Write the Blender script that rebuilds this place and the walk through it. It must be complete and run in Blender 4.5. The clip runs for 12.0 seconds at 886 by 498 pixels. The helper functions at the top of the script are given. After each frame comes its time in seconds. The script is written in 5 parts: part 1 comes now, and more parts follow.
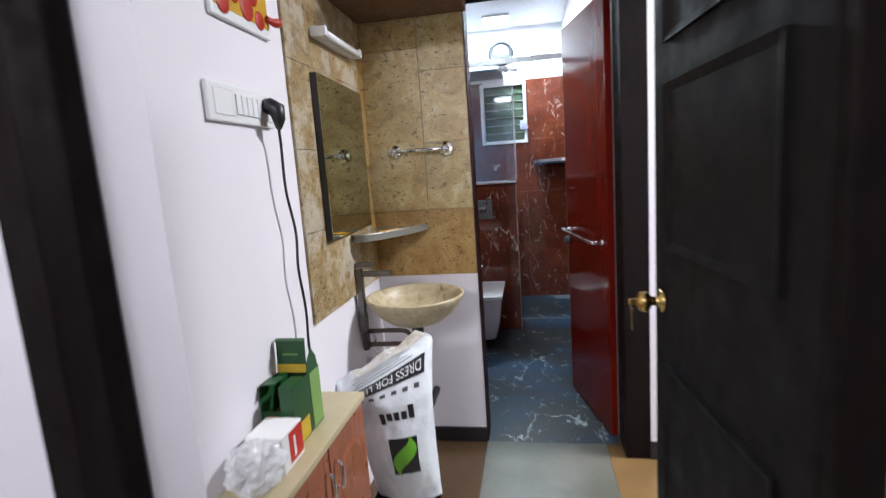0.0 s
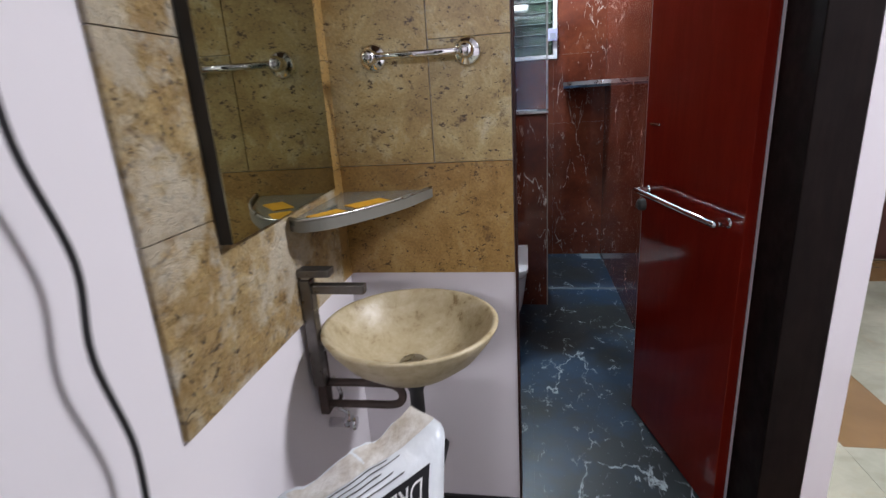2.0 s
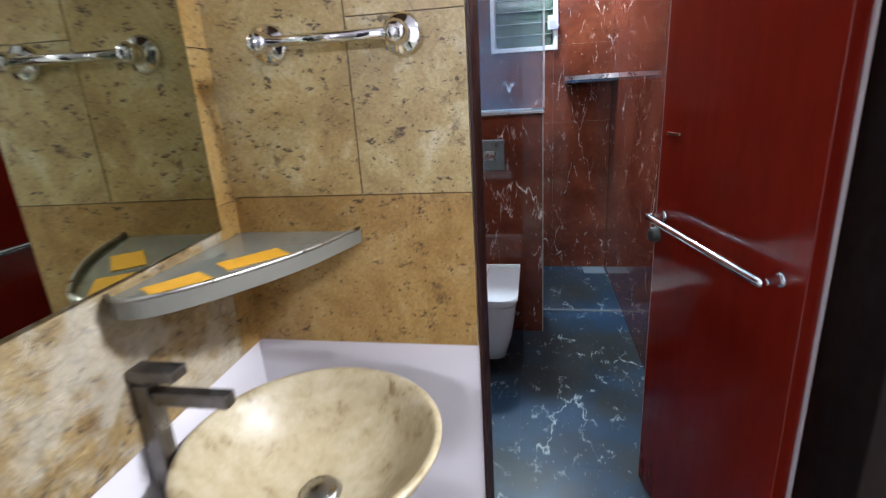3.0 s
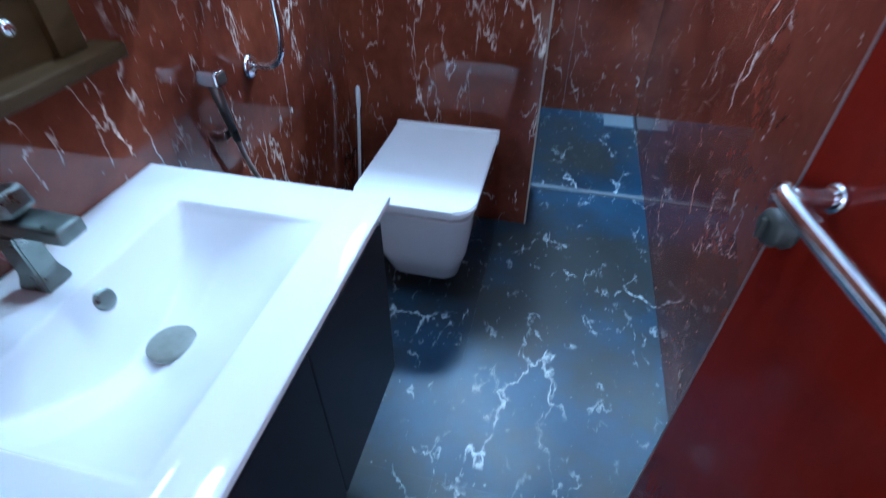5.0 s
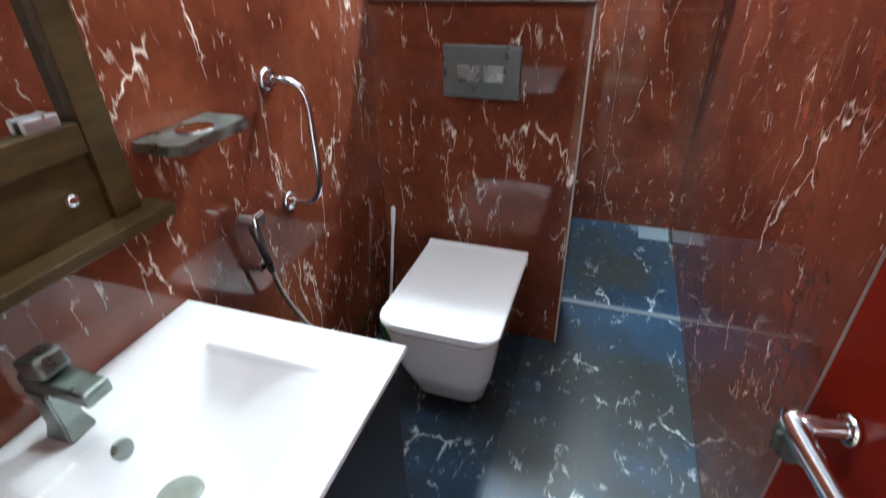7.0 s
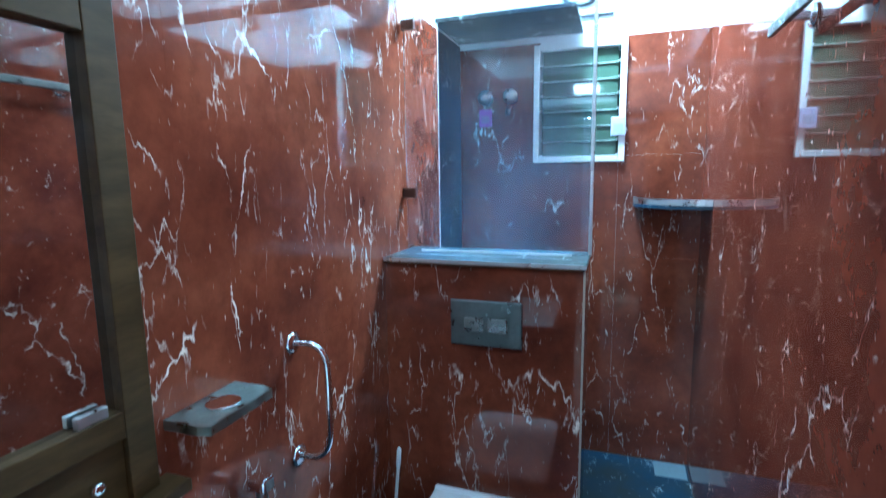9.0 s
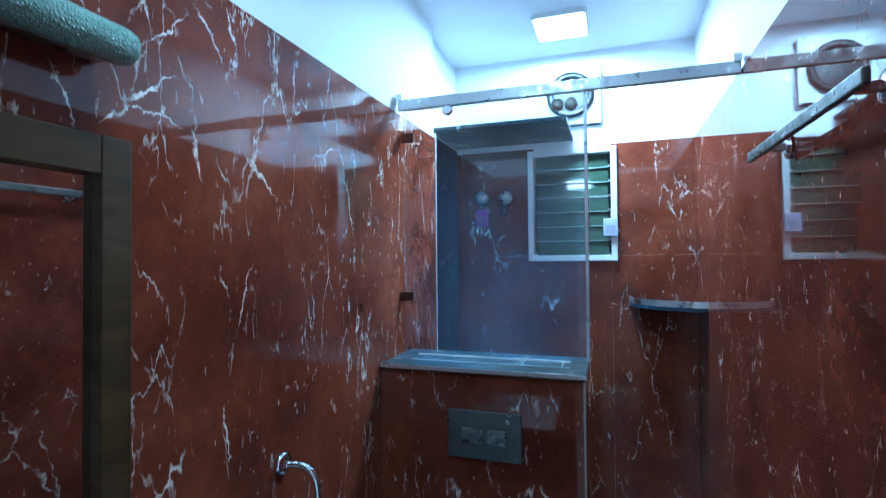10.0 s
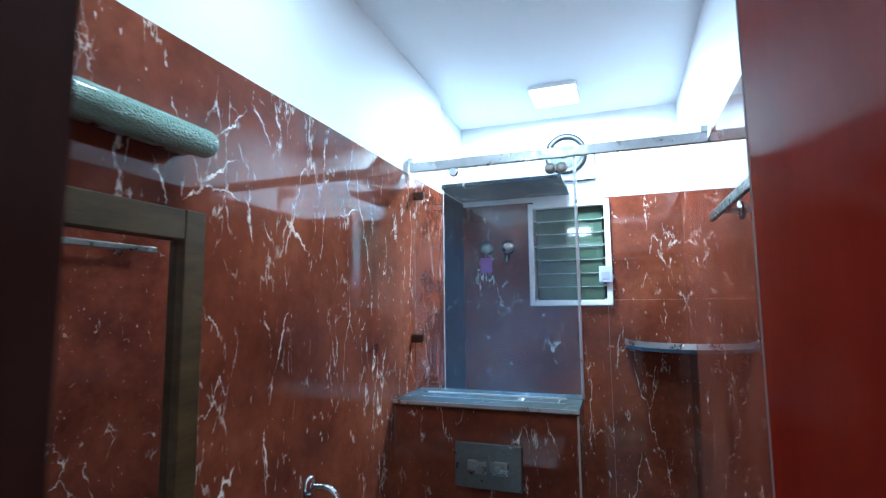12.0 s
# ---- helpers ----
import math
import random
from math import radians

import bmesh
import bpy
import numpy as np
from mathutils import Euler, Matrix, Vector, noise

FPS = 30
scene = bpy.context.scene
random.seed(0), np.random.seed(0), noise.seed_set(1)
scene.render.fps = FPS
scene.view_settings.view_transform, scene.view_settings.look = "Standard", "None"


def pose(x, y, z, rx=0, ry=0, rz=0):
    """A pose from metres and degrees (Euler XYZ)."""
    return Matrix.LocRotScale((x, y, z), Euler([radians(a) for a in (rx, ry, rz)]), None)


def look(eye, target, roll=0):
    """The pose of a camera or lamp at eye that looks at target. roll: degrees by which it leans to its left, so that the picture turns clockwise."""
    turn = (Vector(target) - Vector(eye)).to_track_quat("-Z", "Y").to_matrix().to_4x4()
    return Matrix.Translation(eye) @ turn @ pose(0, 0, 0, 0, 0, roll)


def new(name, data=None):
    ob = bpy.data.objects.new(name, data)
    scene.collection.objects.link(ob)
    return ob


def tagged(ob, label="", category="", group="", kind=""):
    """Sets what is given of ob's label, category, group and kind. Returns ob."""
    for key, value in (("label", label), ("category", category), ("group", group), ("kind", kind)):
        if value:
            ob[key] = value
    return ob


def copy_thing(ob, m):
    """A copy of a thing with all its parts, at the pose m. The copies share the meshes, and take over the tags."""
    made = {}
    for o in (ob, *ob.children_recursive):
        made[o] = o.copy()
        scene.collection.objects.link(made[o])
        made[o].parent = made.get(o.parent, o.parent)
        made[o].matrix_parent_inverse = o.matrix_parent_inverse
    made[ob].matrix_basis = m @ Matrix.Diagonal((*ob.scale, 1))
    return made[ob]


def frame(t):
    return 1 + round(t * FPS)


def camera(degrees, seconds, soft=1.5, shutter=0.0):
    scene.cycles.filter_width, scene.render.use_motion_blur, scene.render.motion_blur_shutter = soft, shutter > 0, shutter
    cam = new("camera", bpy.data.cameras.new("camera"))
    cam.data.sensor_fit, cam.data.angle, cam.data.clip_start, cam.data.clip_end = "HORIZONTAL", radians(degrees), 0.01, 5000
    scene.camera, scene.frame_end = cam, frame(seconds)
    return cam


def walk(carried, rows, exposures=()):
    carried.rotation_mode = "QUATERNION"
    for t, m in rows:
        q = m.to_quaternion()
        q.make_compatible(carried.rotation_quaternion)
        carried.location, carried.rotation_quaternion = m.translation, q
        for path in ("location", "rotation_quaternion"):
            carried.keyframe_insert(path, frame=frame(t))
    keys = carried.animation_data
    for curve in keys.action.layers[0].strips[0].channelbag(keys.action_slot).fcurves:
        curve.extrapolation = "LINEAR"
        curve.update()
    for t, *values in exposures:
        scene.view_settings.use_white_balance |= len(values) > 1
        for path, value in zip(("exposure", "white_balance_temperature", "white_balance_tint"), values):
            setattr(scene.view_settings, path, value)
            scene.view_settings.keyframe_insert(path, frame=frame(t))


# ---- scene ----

cam = camera(82.7, 12.0, soft=1.3, shutter=0.5)
PATH = [
    (0, (0.259, -2.329, 1.34), (-0.088, -0.383, 1.039), -4.1),
    (0.5, (0.168, -1.941, 1.337), (-0.226, -0.008, 1.013), -4.2),
    (1, (0.096, -1.684, 1.331), (-0.246, 0.229, 0.856), -3.6),
    (1.5, (0.023, -1.503, 1.349), (-0.309, 0.396, 0.817), -3.3),
    (2, (0.038, -1.346, 1.337), (-0.298, 0.54, 0.764), -3.6),
    (2.5, (0.100, -1.119, 1.361), (-0.264, 0.759, 0.778), -3.8),
    (3, (0.112, -0.902, 1.350), (-0.248, 0.973, 0.752), -3.5),
    (3.2, (0.112, -0.785, 1.356), (-0.206, 1.095, 0.753), -3.0),
    (4.8, (0.224, 0.069, 1.284), (-0.108, 1.632, 0.083), 0.6),
    (5, (0.21, 0.128, 1.242), (-0.145, 1.607, -0.057), -0.1),
    (5.5, (0.208, 0.194, 1.195), (-0.151, 1.563, -0.218), 0.3),
    (6, (0.218, 0.197, 1.212), (-0.166, 1.545, -0.215), 0.0),
    (6.5, (0.23, 0.199, 1.289), (-0.271, 1.658, 0.016), -1.1),
    (7, (0.235, 0.195, 1.347), (-0.321, 1.819, 0.321), -1.3),
    (7.2, (0.243, 0.194, 1.370), (-0.336, 1.866, 0.445), -1.4),
    (8.8, (0.234, 0.170, 1.490), (-0.404, 2.036, 1.131), -0.9),
    (9, (0.242, 0.158, 1.51), (-0.405, 2.029, 1.226), -0.8),
    (9.5, (0.227, 0.158, 1.55), (-0.408, 2.053, 1.478), -0.4),
    (10, (0.24, 0.152, 1.594), (-0.396, 2.048, 1.632), -0.5),
    (10.5, (0.245, 0.144, 1.619), (-0.395, 2.035, 1.739), -0.3),
    (11, (0.272, 0.13, 1.638), (-0.398, 2.007, 1.809), -0.4),
    (11.5, (0.317, 0.084, 1.619), (-0.371, 1.95, 1.829), -0.3),
    (12, (0.313, -0.052, 1.599), (-0.348, 1.824, 1.811), -0.6),
]
EXPOSURE = [(0.0, 0.12, 6200, 8), (0.5, 0.02, 6200, 9), (1.0, -0.08, 6200, 10), (2.0, -0.3, 6300, 11), (2.5, 0.05, 6250, 10), (3.2, 0.58, 5900, 7), (4.6, 1.3, 5500, 3),
            (5.0, 0.85, 4600, 3), (5.5, 0.2, 4800, -12), (6.0, 0.45, 6050, 4), (6.5, 0.7, 6450, 8), (7.0, 1.1, 6500, 5), (8.5, 1.05, 5250, -2), (9.0, 0.75, 4450, -13),
            (9.5, -0.12, 4350, -11), (10.0, -0.28, 4300, -10), (11.0, -0.22, 4450, -9), (12.0, 0.15, 5150, -4)]
walk(cam, [(t, look(eye, target, roll)) for t, eye, target, roll in PATH], EXPOSURE)

# ---- world and lamps ----
world = bpy.data.worlds.new("world")
scene.world = world
world.use_nodes = True
sky = world.node_tree.nodes.new("ShaderNodeTexSky")
sky.sky_type = "NISHITA"
sky.sun_disc = False
sky.sun_elevation, sky.sun_rotation = radians(35), radians(200)
world.node_tree.nodes["Background"].inputs["Strength"].default_value = 0.06
world.node_tree.links.new(sky.outputs[0], world.node_tree.nodes["Background"].inputs["Color"])


def area_lamp(name, place, size, watts, colour, tilt=0, high=0):
    data = bpy.data.lights.new(name, "AREA")
    data.shape, data.size, data.size_y, data.energy, data.color = "RECTANGLE", size, high or size, watts, colour
    ob = new(name, data)
    ob.location = place
    ob.rotation_euler = (radians(tilt), 0, 0)
    return ob


area_lamp("room_tube_lamp", (-0.70, -4.10, 2.34), 1.10, 41, (0.97, 0.95, 1.0), 90, 0.05)
area_lamp("bedroom_ceiling_lamp", (1.65, -0.22, 2.64), 0.35, 122, (0.97, 0.96, 1.0))
area_lamp("bath_panel_lamp", (0.03, 2.52, 2.655), 0.21, 44, (0.78, 0.92, 1.0))
area_lamp("bath_front_panel_lamp", (-0.05, 0.80, 2.655), 0.21, 7.5, (0.82, 0.93, 1.0))


# ---- materials ----
def link(nt, a, b):
    nt.links.new(a, b)


class Mat:
    """A node material with short ways to chain textures."""

    def __init__(self, name, rough=0.5, metal=0.0, colour=(0.5, 0.5, 0.5)):
        self.m = bpy.data.materials.new(name)
        self.m.use_nodes = True
        self.nt = self.m.node_tree
        self.b = self.nt.nodes["Principled BSDF"]
        self.b.inputs["Base Color"].default_value = (*colour, 1)
        self.b.inputs["Roughness"].default_value = rough
        self.b.inputs["Metallic"].default_value = metal
        self.co = self.nt.nodes.new("ShaderNodeTexCoord").outputs["Object"]

    def node(self, kind, **values):
        n = self.nt.nodes.new(kind)
        for k, v in values.items():
            if k in n.inputs:
                n.inputs[k].default_value = v
        return n

    def mapped(self, scale=(1, 1, 1), rot=(0, 0, 0), src=None):
        n = self.node("ShaderNodeMapping")
        n.inputs["Scale"].default_value = scale
        n.inputs["Rotation"].default_value = [radians(a) for a in rot]
        link(self.nt, src or self.co, n.inputs["Vector"])
        return n.outputs[0]

    def noise(self, scale, detail=4, rough=0.55, src=None, distortion=0.0):
        n = self.node("ShaderNodeTexNoise", Scale=scale, Detail=detail, Roughness=rough, Distortion=distortion)
        link(self.nt, src or self.co, n.inputs["Vector"])
        return n

    def warp(self, src, scale, amount):
        n = self.noise(scale, 4, 0.6, src)
        s = self.node("ShaderNodeVectorMath")
        s.operation = "MULTIPLY_ADD"
        link(self.nt, n.outputs["Color"], s.inputs[0])
        s.inputs[1].default_value = (amount, amount, amount)
        link(self.nt, src, s.inputs[2])
        return s.outputs[0]

    def mapped_by(self, shift):
        n = self.node("ShaderNodeMapping")
        n.inputs["Location"].default_value = shift
        link(self.nt, self.co, n.inputs["Vector"])
        return n.outputs[0]

    def stroke(self, src, y0, z0, y1, z1, wide):
        """One vein in the y-z plane, from one end to the other, tapered at both."""
        run = math.hypot(y1 - y0, z1 - z0)
        along = Vector((0, (y1 - y0) / run, (z1 - z0) / run))
        across = Vector((0, -along.z, along.y))
        start = Vector((0, y0, z0))

        def reach(way):
            n = self.nt.nodes.new("ShaderNodeVectorMath")
            n.operation = "DOT_PRODUCT"
            link(self.nt, src, n.inputs[0])
            n.inputs[1].default_value = way
            return n.outputs["Value"]

        t = self.math("MULTIPLY", self.math("SUBTRACT", reach(along), along.dot(start) + run / 2), 2 / run)
        off = self.math("ABSOLUTE", self.math("SUBTRACT", reach(across), across.dot(start)))
        half = self.math("MULTIPLY", self.math("SUBTRACT", 1.0, self.math("MULTIPLY", t, t)), wide)
        edge = self.math("MULTIPLY", self.math("SUBTRACT", half, off), 500.0)
        return self.math("MINIMUM", self.math("MAXIMUM", edge, 0.0), 1.0)

    def edges(self, scale, src):
        n = self.nt.nodes.new("ShaderNodeTexVoronoi")
        n.feature = "DISTANCE_TO_EDGE"
        n.inputs["Scale"].default_value = scale
        link(self.nt, src, n.inputs["Vector"])
        return n.outputs["Distance"]

    def ramp(self, src, *stops):
        n = self.nt.nodes.new("ShaderNodeValToRGB")
        e = n.color_ramp.elements
        while len(e) < len(stops):
            e.new(0.5)
        for k, (p, c) in zip(e, stops):
            k.position = p
            k.color = (*c, 1) if isinstance(c, tuple) else (c, c, c, 1)
        link(self.nt, src, n.inputs[0])
        return n.outputs[0]

    def mix(self, fac, a, b, how="MIX"):
        n = self.nt.nodes.new("ShaderNodeMix")
        n.data_type, n.blend_type = "RGBA", how
        for sock, v in ((n.inputs[0], fac), (n.inputs[6], a), (n.inputs[7], b)):
            if isinstance(v, tuple):
                sock.default_value = (*v, 1)
            elif isinstance(v, (int, float)):
                sock.default_value = v
            else:
                link(self.nt, v, sock)
        return n.outputs[2]

    def math(self, how, a, b=0.0):
        n = self.nt.nodes.new("ShaderNodeMath")
        n.operation = how
        for sock, v in zip(n.inputs, (a, b)):
            if isinstance(v, (int, float)):
                sock.default_value = v
            else:
                link(self.nt, v, sock)
        return n.outputs[0]

    def colour(self, src):
        link(self.nt, src, self.b.inputs["Base Color"])
        return self

    def rough(self, src):
        link(self.nt, src, self.b.inputs["Roughness"])
        return self

    def bump(self, src, strength=0.1, distance=0.002):
        n = self.node("ShaderNodeBump", Strength=strength, Distance=distance)
        link(self.nt, src, n.inputs["Height"])
        link(self.nt, n.outputs[0], self.b.inputs["Normal"])
        return self


def paint(name, colour, rough=0.6, spread=0.04, bump=0.08):
    m = Mat(name, rough)
    lo = tuple(c * (1 - spread) for c in colour)
    big = m.noise(1.7, 4).outputs[0]
    m.colour(m.mix(big, lo, colour))
    m.bump(m.noise(140, 3).outputs[0], bump, 0.0008)
    return m.m


def marble(name, dark, mid, light, vein, seed, slant, rough, dense, gloss, spots, grime=0.0, thin=1.0, strokes=()):
    """Polished stone: clouded ground, branching white veins in stretched cells, short flecks and specks."""
    m = Mat(name, rough)
    base = m.mapped((1, 1, 1), (seed * 17, seed * 31, seed * 7))
    cloud = m.noise(3.1, 6, 0.62, base).outputs[0]
    fine = m.noise(26, 5, 0.6, base).outputs[0]
    ground = m.ramp(cloud, (0.30, dark), (0.52, mid), (0.74, light))
    ground = m.mix(m.ramp(fine, (0.42, 0.0), (0.75, spots)), ground, dark)
    tilted = m.mapped(slant[1], slant[0])
    crossed = m.mapped(slant[3], slant[2])
    a = m.warp(m.warp(tilted, 3.4, 0.34), 17.0, 0.055)
    vein_a = m.ramp(m.edges(2.6, a), (0.0, 1.0), (0.009 * thin, 0.8), (0.018 * thin, 0.0))
    mask_a = m.ramp(m.noise(2.9, 4, 0.65, base).outputs[0], (0.54, 0.0), (0.60, 1.0))
    b = m.warp(m.warp(tilted, 7.0, 0.16), 24.0, 0.045)
    vein_b = m.ramp(m.edges(6.5, b), (0.0, 1.0), (0.015 * thin, 0.6), (0.030 * thin, 0.0))
    mask_b = m.ramp(m.noise(7.5, 3, 0.6, tilted).outputs[0], (0.56 - dense, 0.0), (0.64 - dense, 1.0))
    c = m.warp(m.warp(crossed, 9.0, 0.12), 30.0, 0.035)
    vein_c = m.ramp(m.edges(9.5, c), (0.0, 1.0), (0.020 * thin, 0.6), (0.038 * thin, 0.0))
    mask_c = m.ramp(m.noise(10.5, 3, 0.6, crossed).outputs[0], (0.59 - dense, 0.0), (0.66 - dense, 1.0))
    patch = m.ramp(m.noise(12.0, 7, 0.75, a).outputs[0], (0.67, 0.0), (0.72, 0.9))
    speck = m.ramp(m.noise(55, 2, 0.5, tilted).outputs[0], (0.70, 0.0), (0.74, 0.8))
    va = m.math("MULTIPLY", vein_a, mask_a)
    vb = m.math("MULTIPLY", m.math("MULTIPLY", vein_b, mask_b), 0.85)
    vc = m.math("MULTIPLY", m.math("MULTIPLY", vein_c, mask_c), 0.7)
    v = m.math("MAXIMUM", m.math("MAXIMUM", m.math("MAXIMUM", va, vb), vc), m.math("MULTIPLY", m.math("MAXIMUM", patch, speck), 0.6))
    if strokes:
        bent = m.warp(m.warp(m.mapped_by((0.0, -0.050, -0.050)), 11.0, 0.070), 34.0, 0.030)
        for stroke in strokes:
            v = m.math("MAXIMUM", v, m.stroke(bent, *stroke))
    broken = m.ramp(m.noise(38, 4, 0.7, base).outputs[0], (0.36, 0.15), (0.55, 1.0))
    if grime:
        dirt = m.ramp(m.noise(1.9, 6, 0.62, base).outputs[0], (0.43, 0.0), (0.58, grime))
        ground = m.mix(dirt, ground, (0.026, 0.028, 0.024))
    m.colour(m.mix(m.math("MULTIPLY", v, broken), ground, vein))
    m.rough(m.ramp(cloud, (0.3, rough * 0.8), (0.7, rough * 1.4)))
    m.b.inputs["Specular IOR Level"].default_value = gloss
    return m.m


RED = marble("red_marble", (0.078, 0.018, 0.011), (0.176, 0.043, 0.021), (0.260, 0.075, 0.036), (0.90, 0.78, 0.68), 1,
             ((14, 10, 0), (1.5, 1.5, 0.50), (-24, -18, 0), (1.3, 1.3, 0.45)), 0.035, 0.025, 0.58, 0.45, 0.0, 0.60)
WEST_VEINS = [
    (0.804, 1.964, 0.921, 2.089, 0.0035), (0.724, 1.818, 0.903, 1.942, 0.0047), (0.772, 1.854, 0.914, 1.857, 0.0035),
    (0.922, 1.866, 0.958, 1.744, 0.0059), (1.066, 1.853, 1.180, 1.741, 0.0059), (0.699, 2.020, 0.722, 1.967, 0.0023),
    (0.657, 1.895, 0.704, 1.799, 0.0031), (0.929, 2.111, 1.021, 1.998, 0.0035), (1.026, 2.127, 1.048, 2.056, 0.0039),
    (1.416, 2.147, 1.593, 1.625, 0.0031), (1.338, 1.866, 1.488, 1.928, 0.0039), (1.109, 1.596, 1.042, 1.403, 0.0031),
    (0.995, 1.302, 1.022, 1.163, 0.0047), (0.776, 0.895, 0.802, 0.752, 0.0047), (0.810, 1.151, 0.871, 1.175, 0.0047),
]
RED_WEST = marble("veined_red_marble", (0.078, 0.018, 0.011), (0.176, 0.043, 0.021), (0.260, 0.075, 0.036), (0.90, 0.78, 0.68), 1,
                  ((14, 10, 0), (1.5, 1.5, 0.50), (-24, -18, 0), (1.3, 1.3, 0.45)), 0.035, 0.030, 0.55, 0.45, 0.0, 0.58, WEST_VEINS)
RED_QUIET = marble("quiet_red_marble", (0.075, 0.016, 0.011), (0.165, 0.038, 0.021), (0.235, 0.060, 0.034), (0.82, 0.68, 0.60), 5,
                   ((10, 24, 0), (1.4, 1.2, 0.8), (-20, -34, 0), (1.2, 1.3, 0.7)), 0.035, -0.035, 0.50, 0.35, 0.0, 0.55)
BLUE = marble("blue_marble", (0.009, 0.020, 0.036), (0.015, 0.040, 0.078), (0.024, 0.066, 0.130), (0.50, 0.56, 0.58), 3,
              ((0, 0, 25), (1.3, 0.75, 1.0), (0, 0, -30), (1.2, 0.7, 1.0)), 0.34, 0.02, 0.34, 0.10, 0.85)


def granite(name, tint, relief):
    """Yellow-brown speckled stone; relief makes it rough-hewn."""
    m = Mat(name, 0.40)
    w = m.warp(m.co, 6.0, 0.10)
    cloud = m.noise(6.5, 9, 0.74, w, 0.5).outputs[0]
    c = m.ramp(cloud, (0.30, (0.23, 0.155, 0.062)), (0.43, (0.37, 0.262, 0.118)), (0.53, (0.46, 0.35, 0.175)), (0.66, (0.55, 0.47, 0.31)))
    rust = m.ramp(m.noise(4.0, 6, 0.7, w).outputs[0], (0.57, 0.0), (0.68, 0.25))
    c = m.mix(rust, c, (0.36, 0.21, 0.06))
    pale = m.ramp(m.noise(13, 6, 0.75, w).outputs[0], (0.56, 0.0), (0.64, 0.45))
    c = m.mix(pale, c, (0.58, 0.54, 0.44))
    chips = m.ramp(m.noise(17, 5, 0.7, m.mapped((1, 1, 1), (30, 20, 50))).outputs[0], (0.33, 0.75), (0.40, 0.0))
    c = m.mix(chips, c, (0.15, 0.095, 0.05))
    specks = m.ramp(m.noise(74, 3, 0.6).outputs[0], (0.32, 0.9), (0.37, 0.0))
    c = m.mix(specks, c, (0.035, 0.025, 0.02))
    pits = m.ramp(m.noise(40, 5, 0.78, m.mapped((0.75, 0.75, 1.4), (12, 0, 18))).outputs[0], (0.380, 0.95), (0.410, 0.0))
    c = m.mix(pits, c, (0.075, 0.045, 0.025))
    glints = m.ramp(m.noise(70, 4, 0.7, w).outputs[0], (0.66, 0.0), (0.72, 0.7))
    c = m.mix(glints, c, (0.66, 0.60, 0.46))
    grain = m.ramp(m.noise(150, 3, 0.7).outputs[0], (0.3, 0.7), (0.7, 1.1))
    c = m.mix(1.0, c, grain, "MULTIPLY")
    m.colour(m.mix(1.0, c, tint, "MULTIPLY"))
    if relief > 0.5:
        lumps = m.ramp(m.noise(11, 7, 0.72, m.mapped((1, 1, 1.6), (25, 0, 0))).outputs[0], (0.47, (0.42, 0.30, 0.15)), (0.56, (1.0, 1.0, 1.0)))
        c2 = m.mix(0.30, m.mix(1.0, c, tint, "MULTIPLY"), lumps, "MULTIPLY")
        m.colour(m.mix(m.ramp(m.noise(7, 6, 0.7, w).outputs[0], (0.48, 0.0), (0.58, 0.6)), c2, (0.58, 0.54, 0.44)))
    m.bump(m.noise(24, 7, 0.7, w).outputs[0], 0.25 + relief, 0.003 + 0.010 * relief)
    return m.m


def wood(name, dark, light, rough, scale=(9, 9, 1.2), coat=0.0, gloss=0.5):
    m = Mat(name, rough)
    m.b.inputs["Specular IOR Level"].default_value = gloss
    s = m.warp(m.mapped(scale), 2.0, 0.35)
    g = m.noise(6, 6, 0.65, s).outputs[0]
    m.colour(m.ramp(g, (0.3, dark), (0.7, light)))
    m.rough(m.ramp(m.noise(12, 4).outputs[0], (0.3, rough * 0.8), (0.7, rough * 1.35)))
    m.bump(g, 0.06, 0.001)
    m.b.inputs["Coat Weight"].default_value = coat
    return m.m


def metal(name, colour, rough):
    m = Mat(name, rough, 1.0, colour)
    n = m.noise(35, 4).outputs[0]
    m.rough(m.ramp(n, (0.35, rough * 0.7), (0.7, rough * 1.8)))
    return m.m


def plain(name, colour, rough=0.45, spread=0.12, scale=14):
    m = Mat(name, rough)
    m.colour(m.mix(m.noise(scale, 5).outputs[0], tuple(c * (1 - spread) for c in colour), colour))
    return m.m


def clear(name, tint, rough=0.0, ior=1.45):
    m = Mat(name, rough, 0, tint)
    m.b.inputs["Transmission Weight"].default_value = 1.0
    m.b.inputs["IOR"].default_value = ior
    return m.m


WALL = paint("white_emulsion", (0.80, 0.765, 0.80), 0.55)
BATH_WHITE = paint("bath_white_emulsion", (0.80, 0.80, 0.82), 0.6)
CEIL = paint("ceiling_white", (0.82, 0.82, 0.84), 0.7)
GRANITE = granite("beige_granite", (1.02, 0.96, 0.76), 0.0)
GRANITE_PALE = granite("pale_beige_granite", (1.00, 0.99, 0.86), 0.1)
# browner stone of the bottom row; also paints the shade in the niche corner
GRANITE_BROWN_AND_SHADE = granite("brown_and_shade_granite", (0.86, 0.69, 0.42), 0.0)
GRANITE_ROUGH = granite("rough_hewn_granite", (0.96, 0.90, 0.76), 0.95)
GROUT = plain("tile_bedding", (0.22, 0.12, 0.06), 0.9)
DARK_WOOD = wood("dark_brown_frame_wood", (0.005, 0.003, 0.003), (0.012, 0.007, 0.006), 0.55, gloss=0.10)
DOOR_DARK = wood("dark_door_veneer", (0.005, 0.004, 0.0045), (0.010, 0.008, 0.008), 0.55, gloss=0.15)
